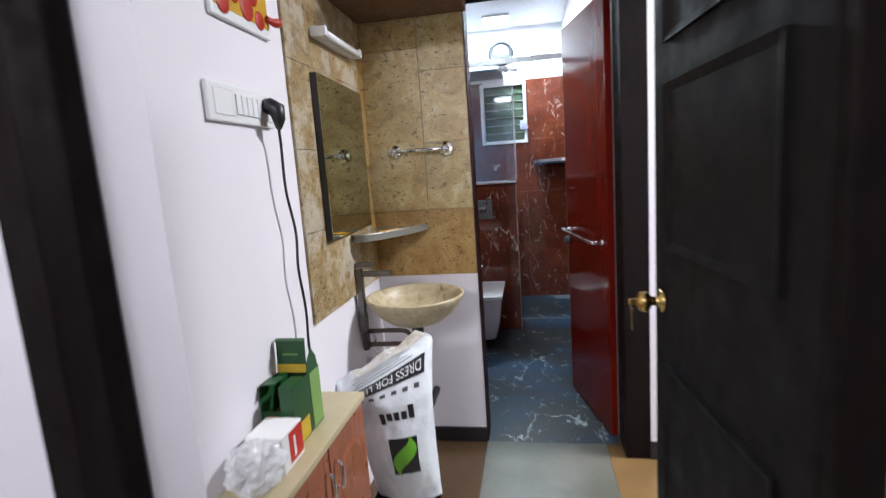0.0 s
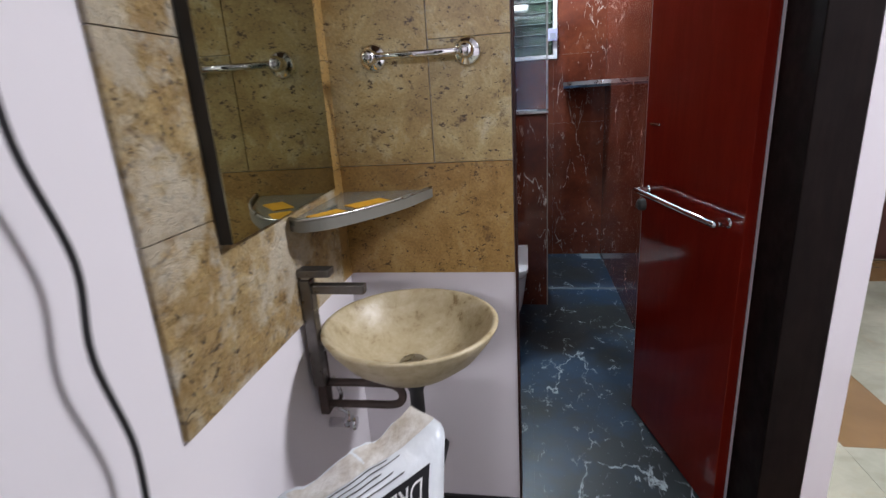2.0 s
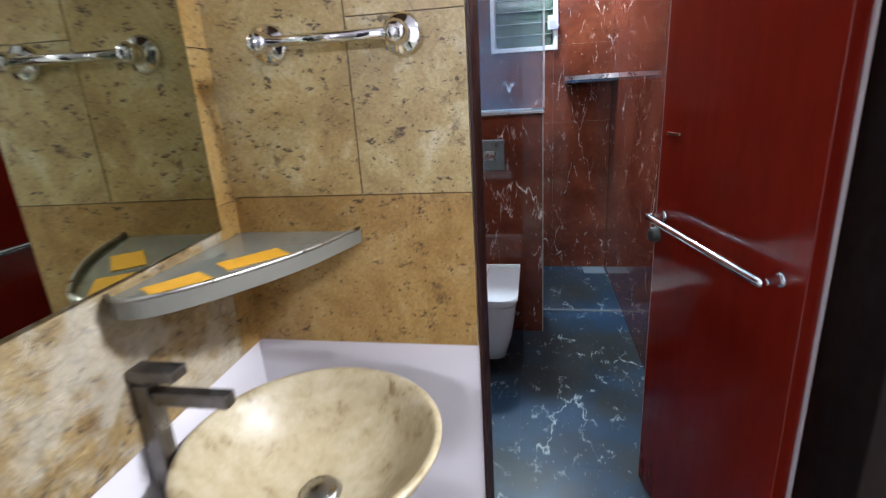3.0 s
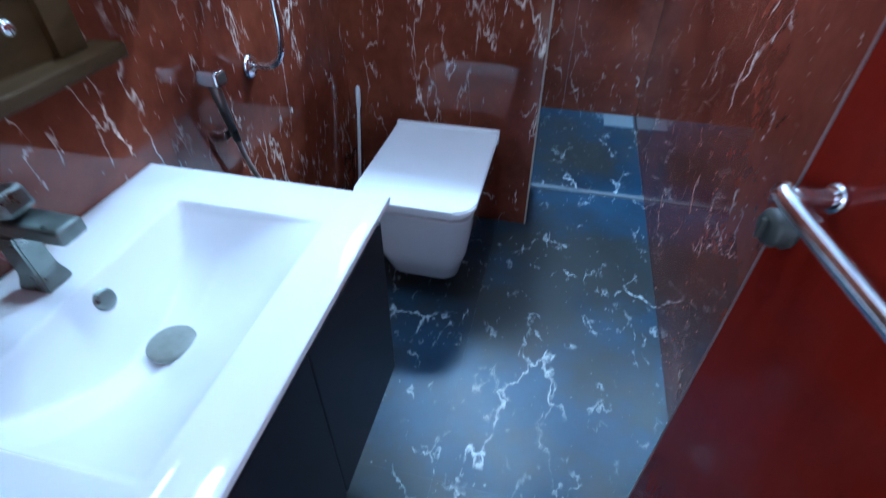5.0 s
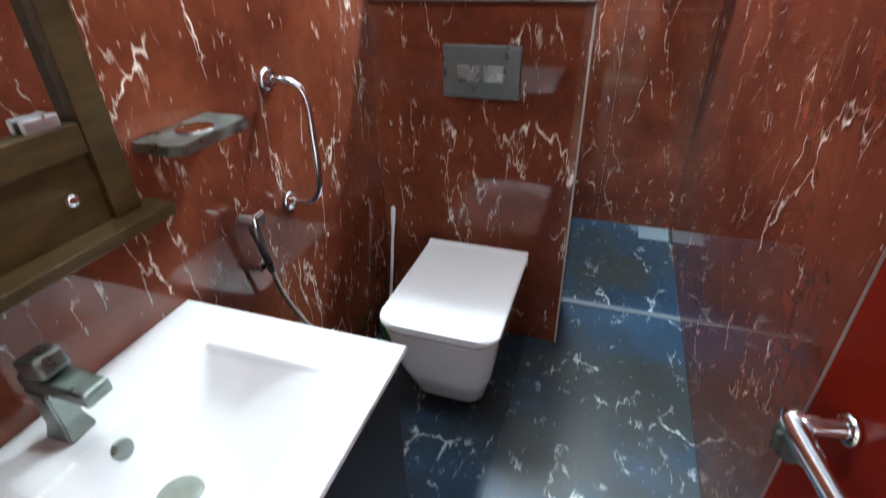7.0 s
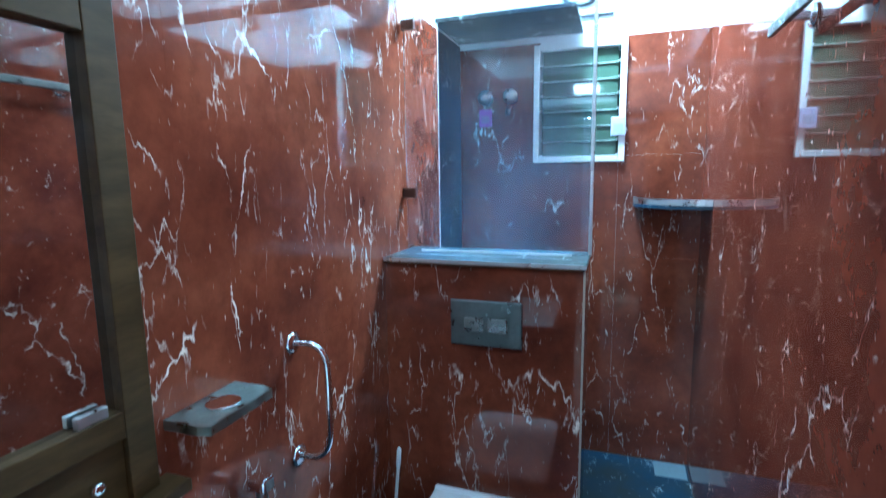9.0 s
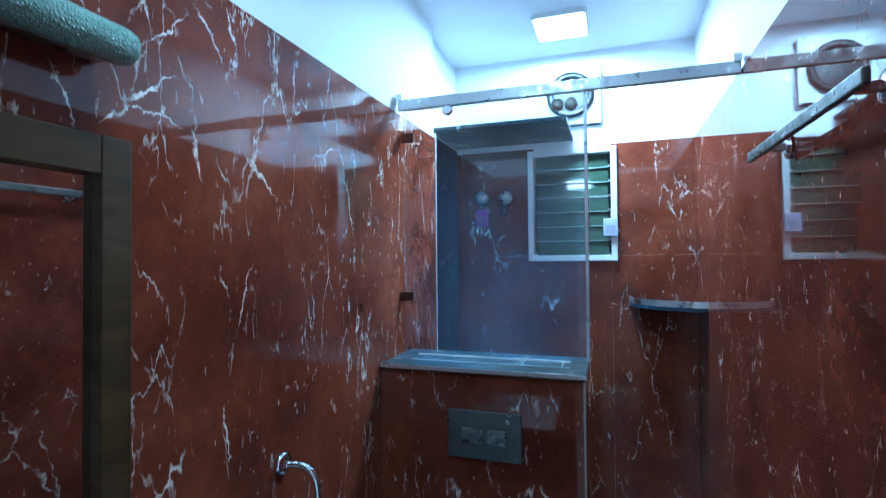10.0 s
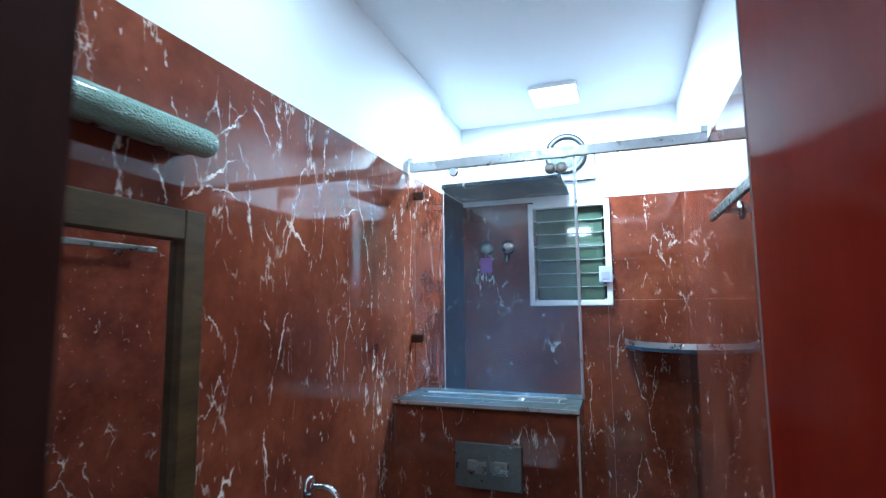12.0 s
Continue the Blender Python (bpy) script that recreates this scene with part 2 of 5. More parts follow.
DOOR_RED = wood("red_door_laminate", (0.13, 0.008, 0.004), (0.17, 0.012, 0.006), 0.09, (3, 3, 0.6), 0.0, 0.32)
DOOR_EDGE = wood("mauve_edge_laminate", (0.15, 0.09, 0.085), (0.20, 0.125, 0.12), 0.35, (3, 3, 0.6))
MIRROR_WOOD = wood("olive_brown_wood", (0.034, 0.019, 0.006), (0.080, 0.045, 0.015), 0.48, (5, 1.0, 5), gloss=0.25)
CAB_WOOD = wood("orange_brown_wood", (0.20, 0.058, 0.026), (0.34, 0.115, 0.055), 0.30)
BED_WOOD = wood("maroon_laminate", (0.036, 0.010, 0.007), (0.055, 0.016, 0.010), 0.40)
JAMB_WOOD = wood("maroon_jamb_wood", (0.022, 0.007, 0.005), (0.040, 0.013, 0.009), 0.45, gloss=0.25)
LOFT_WOOD = wood("loft_board", (0.09, 0.045, 0.025), (0.15, 0.075, 0.04), 0.5)
COUNTER = plain("cream_counter_stone", (0.52, 0.44, 0.27), 0.3, 0.2, 20)
CERAMIC = plain("white_ceramic", (0.86, 0.86, 0.87), 0.08, 0.03, 3)
NAVY = plain("navy_laminate", (0.006, 0.007, 0.012), 0.5)
CHROME = metal("chrome", (0.78, 0.78, 0.80), 0.07)
DULL = metal("dull_grey_metal", (0.17, 0.16, 0.15), 0.38)
STEEL = metal("stained_steel", (0.42, 0.41, 0.38), 0.32)
BRONZE = metal("dark_bronze", (0.10, 0.055, 0.040), 0.35)
BRASS = metal("brass", (0.62, 0.44, 0.16), 0.16)
ALU = metal("brushed_aluminium", (0.62, 0.63, 0.64), 0.35)
KNOB_GREY = plain("dark_grey_casting", (0.045, 0.047, 0.042), 0.5, 0.3, 60)
BLACK = plain("black_plastic", (0.012, 0.012, 0.014), 0.4)
WHITE_PLASTIC = plain("white_plastic", (0.80, 0.80, 0.80), 0.3, 0.05)
MIRROR = Mat("mirror_silver", 0.015, 1.0, (0.46, 0.49, 0.40)).m
BATH_MIRROR = Mat("bath_mirror_silver", 0.02, 1.0, (0.66, 0.66, 0.64)).m
GLASS = clear("shower_glass", (0.97, 0.99, 1.0))


def haze_over(material, colour, low, high, scale):
    """Haze on glass: a thin, cloudy share of diffuse colour over the clear pane, lime film and painted-in reflection
    together.
    """
    nt = material.node_tree
    out, clear_node = nt.nodes["Material Output"], nt.nodes["Principled BSDF"]
    dull = nt.nodes.new("ShaderNodeBsdfDiffuse")
    dull.inputs["Color"].default_value = (*colour, 1)
    co = nt.nodes.new("ShaderNodeTexCoord")
    n = nt.nodes.new("ShaderNodeTexNoise")
    n.inputs["Scale"].default_value, n.inputs["Detail"].default_value = scale, 5
    r = nt.nodes.new("ShaderNodeMapRange")
    r.inputs["From Min"].default_value, r.inputs["From Max"].default_value = 0.35, 0.70
    r.inputs["To Min"].default_value, r.inputs["To Max"].default_value = low, high
    mix = nt.nodes.new("ShaderNodeMixShader")
    link(nt, co.outputs["Object"], n.inputs["Vector"])
    link(nt, n.outputs[0], r.inputs["Value"])
    # the haze thickens towards the foot of the pane
    up = nt.nodes.new("ShaderNodeSeparateXYZ")
    fall = nt.nodes.new("ShaderNodeMapRange")
    fall.inputs["From Min"].default_value, fall.inputs["From Max"].default_value = 0.0, 0.75
    fall.inputs["To Min"].default_value, fall.inputs["To Max"].default_value = 1.7, 0.12
    times = nt.nodes.new("ShaderNodeMath")
    times.operation = "MULTIPLY"
    link(nt, co.outputs["Generated"], up.inputs[0])
    link(nt, up.outputs[2], fall.inputs["Value"])
    link(nt, r.outputs[0], times.inputs[0])
    link(nt, fall.outputs[0], times.inputs[1])
    link(nt, times.outputs[0], mix.inputs[0])
    link(nt, clear_node.outputs[0], mix.inputs[1])
    link(nt, dull.outputs[0], mix.inputs[2])
    link(nt, mix.outputs[0], out.inputs["Surface"])


haze_over(GLASS, (0.36, 0.58, 0.86), 0.020, 0.105, 3.0)
HOSE = plain("braided_hose", (0.36, 0.31, 0.27), 0.4, 0.3, 200)
SCALED = plain("limescaled_plug", (0.30, 0.32, 0.28), 0.35, 0.45, 70)
TEAL = metal("limescaled_steel", (0.27, 0.31, 0.29), 0.34)


# ---- mesh helpers ----
def box(bm, x0, x1, y0, y1, z0, z1, bevel=0.0, segs=2):
    m = Matrix.Translation(((x0 + x1) / 2, (y0 + y1) / 2, (z0 + z1) / 2)) @ Matrix.Diagonal((x1 - x0, y1 - y0, z1 - z0, 1))
    verts = bmesh.ops.create_cube(bm, size=1, matrix=m)["verts"]
    if bevel:
        edges = list({e for v in verts for e in v.link_edges})
        bmesh.ops.bevel(bm, geom=edges, offset=bevel, segments=segs, affect="EDGES", profile=0.5)
    return bm


def boxed(*args, **kw):
    return box(bmesh.new(), *args, **kw)


def pipe(bm, pts, r, n=12, caps=True):
    """A round bar swept along points; r is one radius, or one for each point."""
    pts = [Vector(p) for p in pts]
    radii = r if isinstance(r, (list, tuple)) else [r] * len(pts)
    rings, up = [], None
    for i, p in enumerate(pts):
        way = (pts[min(i + 1, len(pts) - 1)] - pts[max(i - 1, 0)]).normalized()
        if up is None:
            up = way.orthogonal().normalized()
        up = (up - way * up.dot(way)).normalized()
        side = way.cross(up)
        rings.append([bm.verts.new(p + radii[i] * (math.cos(a) * up + math.sin(a) * side))
                      for a in (2 * math.pi * k / n for k in range(n))])
    for a, b in zip(rings, rings[1:]):
        for k in range(n):
            f = bm.faces.new((a[k], a[(k + 1) % n], b[(k + 1) % n], b[k]))
            f.smooth = True
    if caps:
        bm.faces.new(rings[0][::-1])
        bm.faces.new(rings[-1])
    return bm


def piped(*args, **kw):
    return pipe(bmesh.new(), *args, **kw)


def curve_points(pts, per=8):
    """Catmull-Rom points through the given ones."""
    pts = [Vector(p) for p in pts]
    ext = [2 * pts[0] - pts[1]] + pts + [2 * pts[-1] - pts[-2]]
    out = []
    for a, b, c, d in zip(ext, ext[1:], ext[2:], ext[3:]):
        for k in range(per):
            t = k / per
            out.append(0.5 * ((2 * b) + (c - a) * t + (2 * a - 5 * b + 4 * c - d) * t * t + (3 * b - a - 3 * c + d) * t ** 3))
    out.append(pts[-1])
    return out


def lathe(profile, centre, axis=(0, 0, 1), n=28, sx=1.0, sy=1.0):
    """Turns (radius, height) pairs round an axis through centre."""
    bm = bmesh.new()
    q = Vector((0, 0, 1)).rotation_difference(Vector(axis)).to_matrix()
    rings = []
    for r, h in profile:
        rings.append([bm.verts.new(Vector(centre) + q @ Vector((r * sx * math.cos(2 * math.pi * k / n), r * sy * math.sin(2 * math.pi * k / n), h)))
                      for k in range(n)])
    for a, b in zip(rings, rings[1:]):
        for k in range(n):
            f = bm.faces.new((a[k], a[(k + 1) % n], b[(k + 1) % n], b[k]))
            f.smooth = True
    bm.faces.new(rings[0][::-1])
    bm.faces.new(rings[-1])
    return bm


def prism(outline, z0, z1, bevel=0.0):
    """An outline in x and y, raised from z0 to z1."""
    bm = bmesh.new()
    low = [bm.verts.new((x, y, z0)) for x, y in outline]
    top = [bm.verts.new((x, y, z1)) for x, y in outline]
    n = len(outline)
    bm.faces.new(low[::-1])
    bm.faces.new(top)
    for k in range(n):
        bm.faces.new((low[k], low[(k + 1) % n], top[(k + 1) % n], top[k]))
    if bevel:
        bmesh.ops.bevel(bm, geom=[e for e in bm.edges if abs(e.verts[0].co.z - e.verts[1].co.z) < 1e-6], offset=bevel, segments=2, affect="EDGES")
    return bm


def rounded(x0, x1, y0, y1, r, n=6, corners=(1, 1, 1, 1)):
    """The outline of a rectangle with rounded corners, from the corner at x1, y1 on, anticlockwise."""
    out = []
    for k, (cx, cy, a0) in enumerate(((x1 - r, y1 - r, 0), (x0 + r, y1 - r, 90), (x0 + r, y0 + r, 180), (x1 - r, y0 + r, 270))):
        if corners[k]:
            out += [(cx + r * math.cos(radians(a0 + 90 * j / n)), cy + r * math.sin(radians(a0 + 90 * j / n))) for j in range(n + 1)]
        else:
            out.append(((x1, y1), (x0, y1), (x0, y0), (x1, y0))[k])
    return out


def part(name, bm, material, parent=None, label=""):
    """Links a bmesh as one mesh object, under a thing or a part where one is given."""
    me = bpy.data.meshes.new(name)
    bmesh.ops.recalc_face_normals(bm, faces=bm.faces)
    bm.to_mesh(me)
    bm.free()
    me.materials.append(material)
    ob = new(name, me)
    if parent is not None:
        ob.parent = parent
        ob.matrix_parent_inverse = base_of(parent).inverted()
    if label:
        ob["label"] = label
    return ob


def base_of(ob):
    m = ob.matrix_basis.copy()
    while ob.parent is not None:
        m = ob.parent.matrix_basis @ ob.matrix_parent_inverse @ m if ob.parent.parent is None else m
        ob = ob.parent
    return m


def thing(name, place, label, category, group=""):
    e = new(name)
    e.empty_display_size = 0.05
    e.location = place
    return tagged(e, label, category, group)


def setting(name, bm, material, label, category):
    return tagged(part(name, bm, material), label, category, kind="structure")


def pierced(x0, x1, y0, y1, z0, z1, holes):
    """A wall facing along y with rectangular holes (x0, x1, z0, z1) right through."""
    bm = bmesh.new()
    xs = sorted({x0, x1, *[h[0] for h in holes], *[h[1] for h in holes]})
    zs = sorted({z0, z1, *[h[2] for h in holes], *[h[3] for h in holes]})
    for xa, xb in zip(xs, xs[1:]):
        for za, zb in zip(zs, zs[1:]):
            if not any(h[0] <= xa and xb <= h[1] and h[2] <= za and zb <= h[3] for h in holes):
                box(bm, xa, xb, y0, y1, za, zb)
    bmesh.ops.remove_doubles(bm, verts=bm.verts, dist=1e-5)
    return bm


# ---- structure ----
H = 2.68          # ceiling height
TOP = 2.18        # top of the red cladding
XL, XR, YB = -0.535, 0.632, 2.881

WIN = (-0.155, 0.240, 1.605, 2.135)
FAN = (-0.105, 0.195, 2.285, 2.600)
niche_wall = setting("wall_niche", boxed(-0.70, 0.0, 0.010, 0.138, 0, H), WALL, "pinkish white painted wall behind the stone wash basin", "wall")
west = setting("wall_west", boxed(-0.80, -0.488, -1.40, 0.010, 0, H), WALL, "white painted passage wall with a switchboard", "wall")
setting("wall_room_divider", boxed(-2.0, -0.70, -1.555, -1.402, 0, H), WALL, "white painted wall beside the dark door frame", "wall")
setting("wall_room_divider_east", boxed(0.735, 4.2, -1.585, -1.43, 0, H), WALL, "white painted wall behind the open dark door", "wall")
setting("wall_above_room_door", boxed(-0.70, 0.735, -1.585, -1.402, 2.14, H), WALL, "white painted wall above the room door", "wall")
bath_west = setting("wall_bath_west", boxed(-0.70, XL - 0.010, 0.139, 2.37, 0, H), BATH_WHITE, "white painted bathroom wall above red marble", "wall")
shower_west = setting("wall_shower_west", boxed(-0.76, -0.595, 2.37, 3.02, 0, H), BATH_WHITE, "white painted shower wall above blue marble", "wall")
bath_north = setting("wall_bath_north", pierced(-0.595, 0.642, YB + 0.010, 3.02, 0, H, [WIN, FAN]), BATH_WHITE, "white painted shower end wall with a louvre window and a fan", "wall")
bath_east = setting("wall_bath_east", boxed(XR + 0.010, 0.810, 0.062, 3.02, 0, H), WALL, "white painted wall between bathroom and bedroom", "wall")
setting("wall_above_bath_door", boxed(0.0, 0.746, -0.10, 0.060, 2.12, H), WALL, "white painted wall above the bathroom door", "wall")
setting("ceiling", boxed(-2.1, 4.3, -4.3, 3.2, H, H + 0.08), CEIL, "plain white painted ceiling", "ceiling")
bed_win = (1.76, 2.715, 0.99, 2.05)
setting("wall_bedroom_north", pierced(0.810, 4.3, 2.95, 3.12, 0, H, [bed_win]), WALL, "white painted bedroom wall with a grilled window", "wall")
setting("wall_bedroom_east", boxed(4.2, 4.3, -1.585, 2.95, 0, H), WALL, "plain white painted bedroom wall", "wall")
setting("wall_room_west", boxed(-2.1, -2.0, -4.3, -1.402, 0, H), WALL, "plain white painted room wall", "wall")
setting("wall_room_south", boxed(-2.0, 2.0, -4.3, -4.2, 0, H), WALL, "plain white painted room wall", "wall")
setting("wall_room_east", boxed(2.0, 2.1, -4.3, -1.585, 0, H), WALL, "plain white painted room wall", "wall")

# floors
floor = setting("floor", boxed(-2.1, 4.3, -4.3, 3.0, -0.14, -0.012), GROUT, "greenish beige marble slab floor with brown patches", "floor")
bath_floor = setting("bath_floor", boxed(-0.60, 0.69, 0.0, 2.90, -0.0115, -0.010), GROUT, "polished dark blue marble bathroom floor with white veins", "floor")


def floor_stone(name, shade=1.0):
    m = Mat(name, 0.34)
    r = m.nt.nodes.new("ShaderNodeObjectInfo").outputs["Random"]
    w = m.warp(m.co, 1.6, 0.5)
    c = m.ramp(m.noise(2.6, 7, 0.65, w).outputs[0], (0.3, (0.17, 0.17, 0.125)), (0.5, (0.27, 0.275, 0.225)), (0.7, (0.37, 0.36, 0.30)))
    c = m.mix(m.ramp(m.noise(11, 6, 0.7, w).outputs[0], (0.55, 0.0), (0.75, 0.5)), c, (0.30, 0.22, 0.12))
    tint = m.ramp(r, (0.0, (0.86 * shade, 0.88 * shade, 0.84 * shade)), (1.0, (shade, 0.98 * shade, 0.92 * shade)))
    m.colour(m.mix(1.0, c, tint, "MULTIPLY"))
    m.bump(m.noise(5, 3).outputs[0], 0.03, 0.002)
    return m.m


STONE = floor_stone("greenish_beige_marble")
# the same stone, multiplied down to about a third
DARKENED_STONE = floor_stone("darkened_beige_marble", 0.34)
BROWN_STONE = plain("brown_marble", (0.21, 0.125, 0.05), 0.22, 0.5, 5)
DARK_BROWN_STONE = plain("dark_brown_marble", (0.10, 0.060, 0.030), 0.25, 0.5, 7)

# frames of the two doorways
frame1 = tagged(new("door_frame_1"), "dark brown wooden frame of the room doorway", "door frame", kind="structure")
part("jamb", boxed(-0.70, -0.622, -1.560, -1.405, 0, 2.14, bevel=0.004), DARK_WOOD, frame1)
part("jamb", boxed(0.665, 0.735, -1.600, -1.42, 0, 2.14, bevel=0.004), DARK_WOOD, frame1)
part("head", boxed(-0.622, 0.665, -1.600, -1.42, 2.07, 2.14, bevel=0.004), DARK_WOOD, frame1)
frame2 = tagged(new("door_frame_2"), "dark brown wooden frame of the bathroom doorway", "door frame", kind="structure")
part("jamb", boxed(0.640, 0.746, -0.120, 0.060, 0, 2.12, bevel=0.003), DARK_WOOD, frame2)
part("jamb", boxed(0.001, 0.006, 0.006, 0.150, 0, 2.12), JAMB_WOOD, frame2)
part("head", boxed(0.006, 0.640, 0.000, 0.060, 2.075, 2.118, bevel=0.003), DARK_WOOD, frame2)
setting("door_post", boxed(0.747, 0.810, -0.118, 0.0615, 0.0, H - 0.002), WALL, "white painted end of the bathroom wall", "wall end")
setting("baseboard_post", boxed(0.744, 0.814, -0.124, -0.1185, 0.0, 0.085, bevel=0.002), BLACK, "black stone skirting at the wall end", "baseboard")
setting("baseboard", boxed(-0.478, 0.0, -0.004, 0.0095, 0.0, 0.072, bevel=0.002), BLACK, "black stone skirting under the wash basin wall", "baseboard")

# red and blue cladding slabs
SLAB = 0.0035


def slab(parent, x0, x1, y0, y1, z0, z1, material=None, name="slab"):
    return part(name, boxed(x0, x1, y0, y1, z0, z1), material or RED, parent)


def course(a, b, step):
    n = max(1, round((b - a) / step))
    return [(a + (b - a) * k / n + (0.0001 if k else 0), a + (b - a) * (k + 1) / n - (0.0001 if k < n - 1 else 0)) for k in range(n)]


for ya, yb in course(0.149, 2.37, 0.74):
    for za, zb in course(0.0, 2.155, 1.1):
        slab(bath_west, XL - 0.010, XL, ya, yb, za, zb, RED_WEST)
for za, zb in course(0.0, 2.20, 1.1):
    slab(shower_west, -0.595, -0.585, 2.372, YB, za, zb, BLUE)
part("edge_trim", boxed(XL - 0.008, XL + 0.002, 2.366, 2.373, 0.0, TOP), WHITE_PLASTIC, bath_west)
for xa, xb in ((-0.585, -0.156), (-0.1555, 0.2405), (0.241, 0.632)):
    for za, zb in ((0.0, 1.09), (1.0906, 1.604), (1.6045, TOP)):
        if not (xa > -0.2 and xb < 0.3 and za > 1.6):
            slab(bath_north, xa, xb, YB, YB + 0.010, za, zb)
for ya, yb in course(0.155, YB, 0.70):
    for za, zb in course(0.0, TOP, 1.1):
        slab(bath_east, XR, XR + 0.010, ya, yb, za, zb, RED_QUIET)
for za, zb in course(0.0, TOP, 1.1):
    slab(niche_wall, XL, 0.0, 0.1385, 0.148, za, zb)

# blue floor tiles
for xa, xb in course(XL, XR, 0.60):
    for ya, yb in course(0.0, 2.046, 0.60):
        slab(bath_floor, xa, xb, ya, yb, -0.010, 0.0, BLUE, "tile")
for xa, xb in course(-0.585, XR, 0.60):
    for ya, yb in course(2.078, YB, 0.60):
        slab(bath_floor, xa, xb, ya, yb, -0.010, -0.004, BLUE, "tile")
GREY_STONE = plain("grey_kerb_stone", (0.20, 0.24, 0.27), 0.25, 0.4, 18)
slab(bath_floor, XL, XR, 2.048, 2.076, -0.010, 0.004, GREY_STONE, "kerb_strip")

# beige floor slabs, with brown ones among them
XS = (-2.0, -1.3, -0.6, 0.0, 0.57, 1.19, 1.50, 2.10, 2.70, 3.40, 4.20)
YS = (-4.2, -3.4, -2.6, -2.0, -1.4, -0.6, 0.0, 0.45, 1.50, 2.20, 2.65, 2.95)
brown = {(2, 5), (4, 5), (5, 7), (8, 8), (7, 9), (3, 3), (6, 5)}
for i in range(len(XS) - 1):
    for j in range(len(YS) - 1):
        x0, x1, y0, y1 = XS[i], XS[i + 1] - 0.0012, YS[j], YS[j + 1] - 0.0012
        if y0 >= 0.0 and x1 < 0.70:
            continue
        if y0 >= 0.0:
            x0 = max(x0, 0.70)
        # slab (3, 5) takes the darkened stone, (2, 5) the darker brown
        slab(floor, x0, x1, y0, y1, -0.012, 0.0, DARK_BROWN_STONE if (i, j) == (2, 5) else BROWN_STONE if (i, j) in brown else DARKENED_STONE if (i, j) == (3, 5) else STONE, "tile")

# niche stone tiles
slab(niche_wall, -0.478, -0.001, 0.0, 0.010, 0.858, 1.170, GRANITE_BROWN_AND_SHADE, "tile")
for za, zb, mat in ((1.172, 1.480, GRANITE_PALE), (1.482, 1.798, GRANITE), (1.800, 2.03, GRANITE_PALE)):
    slab(niche_wall, -0.2085, -0.001, 0.0, 0.010, za, zb, mat, "tile")
for za, zb in ((1.172, 1.900), (1.902, 2.03)):
    slab(niche_wall, -0.478, -0.2115, 0.0, 0.010, za, zb, GRANITE, "tile")
for za, zb in ((0.856, 1.165), (1.167, 1.447), (1.449, 1.735), (1.737, 2.03)):
    slab(west, -0.488, -0.478, -0.765, -0.0665, za, zb, GRANITE_ROUGH, "tile")
    # corner strip split off the tile beside it, browned to paint in shade
    slab(west, -0.488, -0.478, -0.066, 0.0, za, zb, GRANITE_BROWN_AND_SHADE, "tile")
setting("loft", boxed(-0.487, 0.02, -0.42, 0.009, 2.032, 2.11, bevel=0.004), LOFT_WOOD, "brown boarded underside of the loft above the basin", "loft")

# ---- bathroom ----
# half wall with the cistern
ledge = tagged(new("half_wall"), "red marble half wall that hides the cistern", "half wall", kind="structure")
part("core", boxed(XL, 0.143, 1.783, 2.046, 0.0, 1.216), GROUT, ledge)
part("front_slab", boxed(XL, 0.150, 1.771, 1.7825, 0.0, 1.207), RED, ledge)
part("side_slab", boxed(0.1435, 0.154, 1.7835, 2.046, 0.0, 1.207), RED, ledge)
part("back_slab", boxed(XL, 0.143, 2.0465, 2.057, 0.0, 1.207), RED, ledge)
part("top_slab", boxed(XL, 0.160, 1.760, 2.060, 1.2165, 1.230, bevel=0.002), BLUE, ledge)
SEALANT = plain("pale_sealant", (0.62, 0.70, 0.72), 0.5, 0.3, 60)
part("sealant_line", boxed(-0.455, 0.105, 1.8600, 1.8640, 1.2301, 1.2308), SEALANT, ledge)
for x in (-0.06, 0.075):
    part("sealant_line", boxed(x, x + 0.004, 1.8641, 1.9350, 1.2301, 1.2308), SEALANT, ledge)
TRIM = plain("tan_edge_trim", (0.42, 0.34, 0.27), 0.4)
part("top_edge_trim", boxed(XL, 0.160, 1.7565, 1.7598, 1.2170, 1.2300), ALU, ledge)
part("edge_trim", boxed(0.1505, 0.157, 1.769, 1.7765, 0.0, 1.2075), TRIM, ledge)


# glass screen on the half wall
screen = thing("shower_screen", (-0.19, 1.95, 1.23), "clear glass shower panel hung from an aluminium rail", "shower screen")
pane = part("pane", boxed(-0.519, 0.154, 1.944, 1.952, 1.2325, 2.165), GLASS, screen)
pane.visible_shadow = False
part("top_rail", boxed(-0.534, 0.631, 1.925, 1.945, 2.165, 2.205, bevel=0.002), ALU, screen)
part("edge_profile", boxed(0.154, 0.166, 1.941, 1.955, 1.2325, 2.165, bevel=0.002), ALU, screen)
part("foot_channel", boxed(-0.46, 0.10, 1.938, 1.9435, 1.2305, 1.236), WHITE_PLASTIC, screen)
for x, z in ((-0.50, 2.06), (-0.505, 1.45)):
    part("clamp", boxed(x - 0.028, x + 0.024, 1.938, 1.958, z - 0.018, z + 0.018, bevel=0.003), BRONZE, screen)
for x in (-0.33,):
    part("roller", lathe([(0.004, 0), (0.018, 0), (0.021, 0.004), (0.021, 0.012), (0.016, 0.015)], (x, 1.925, 2.145), (0, -1, 0), 18), CHROME, screen)
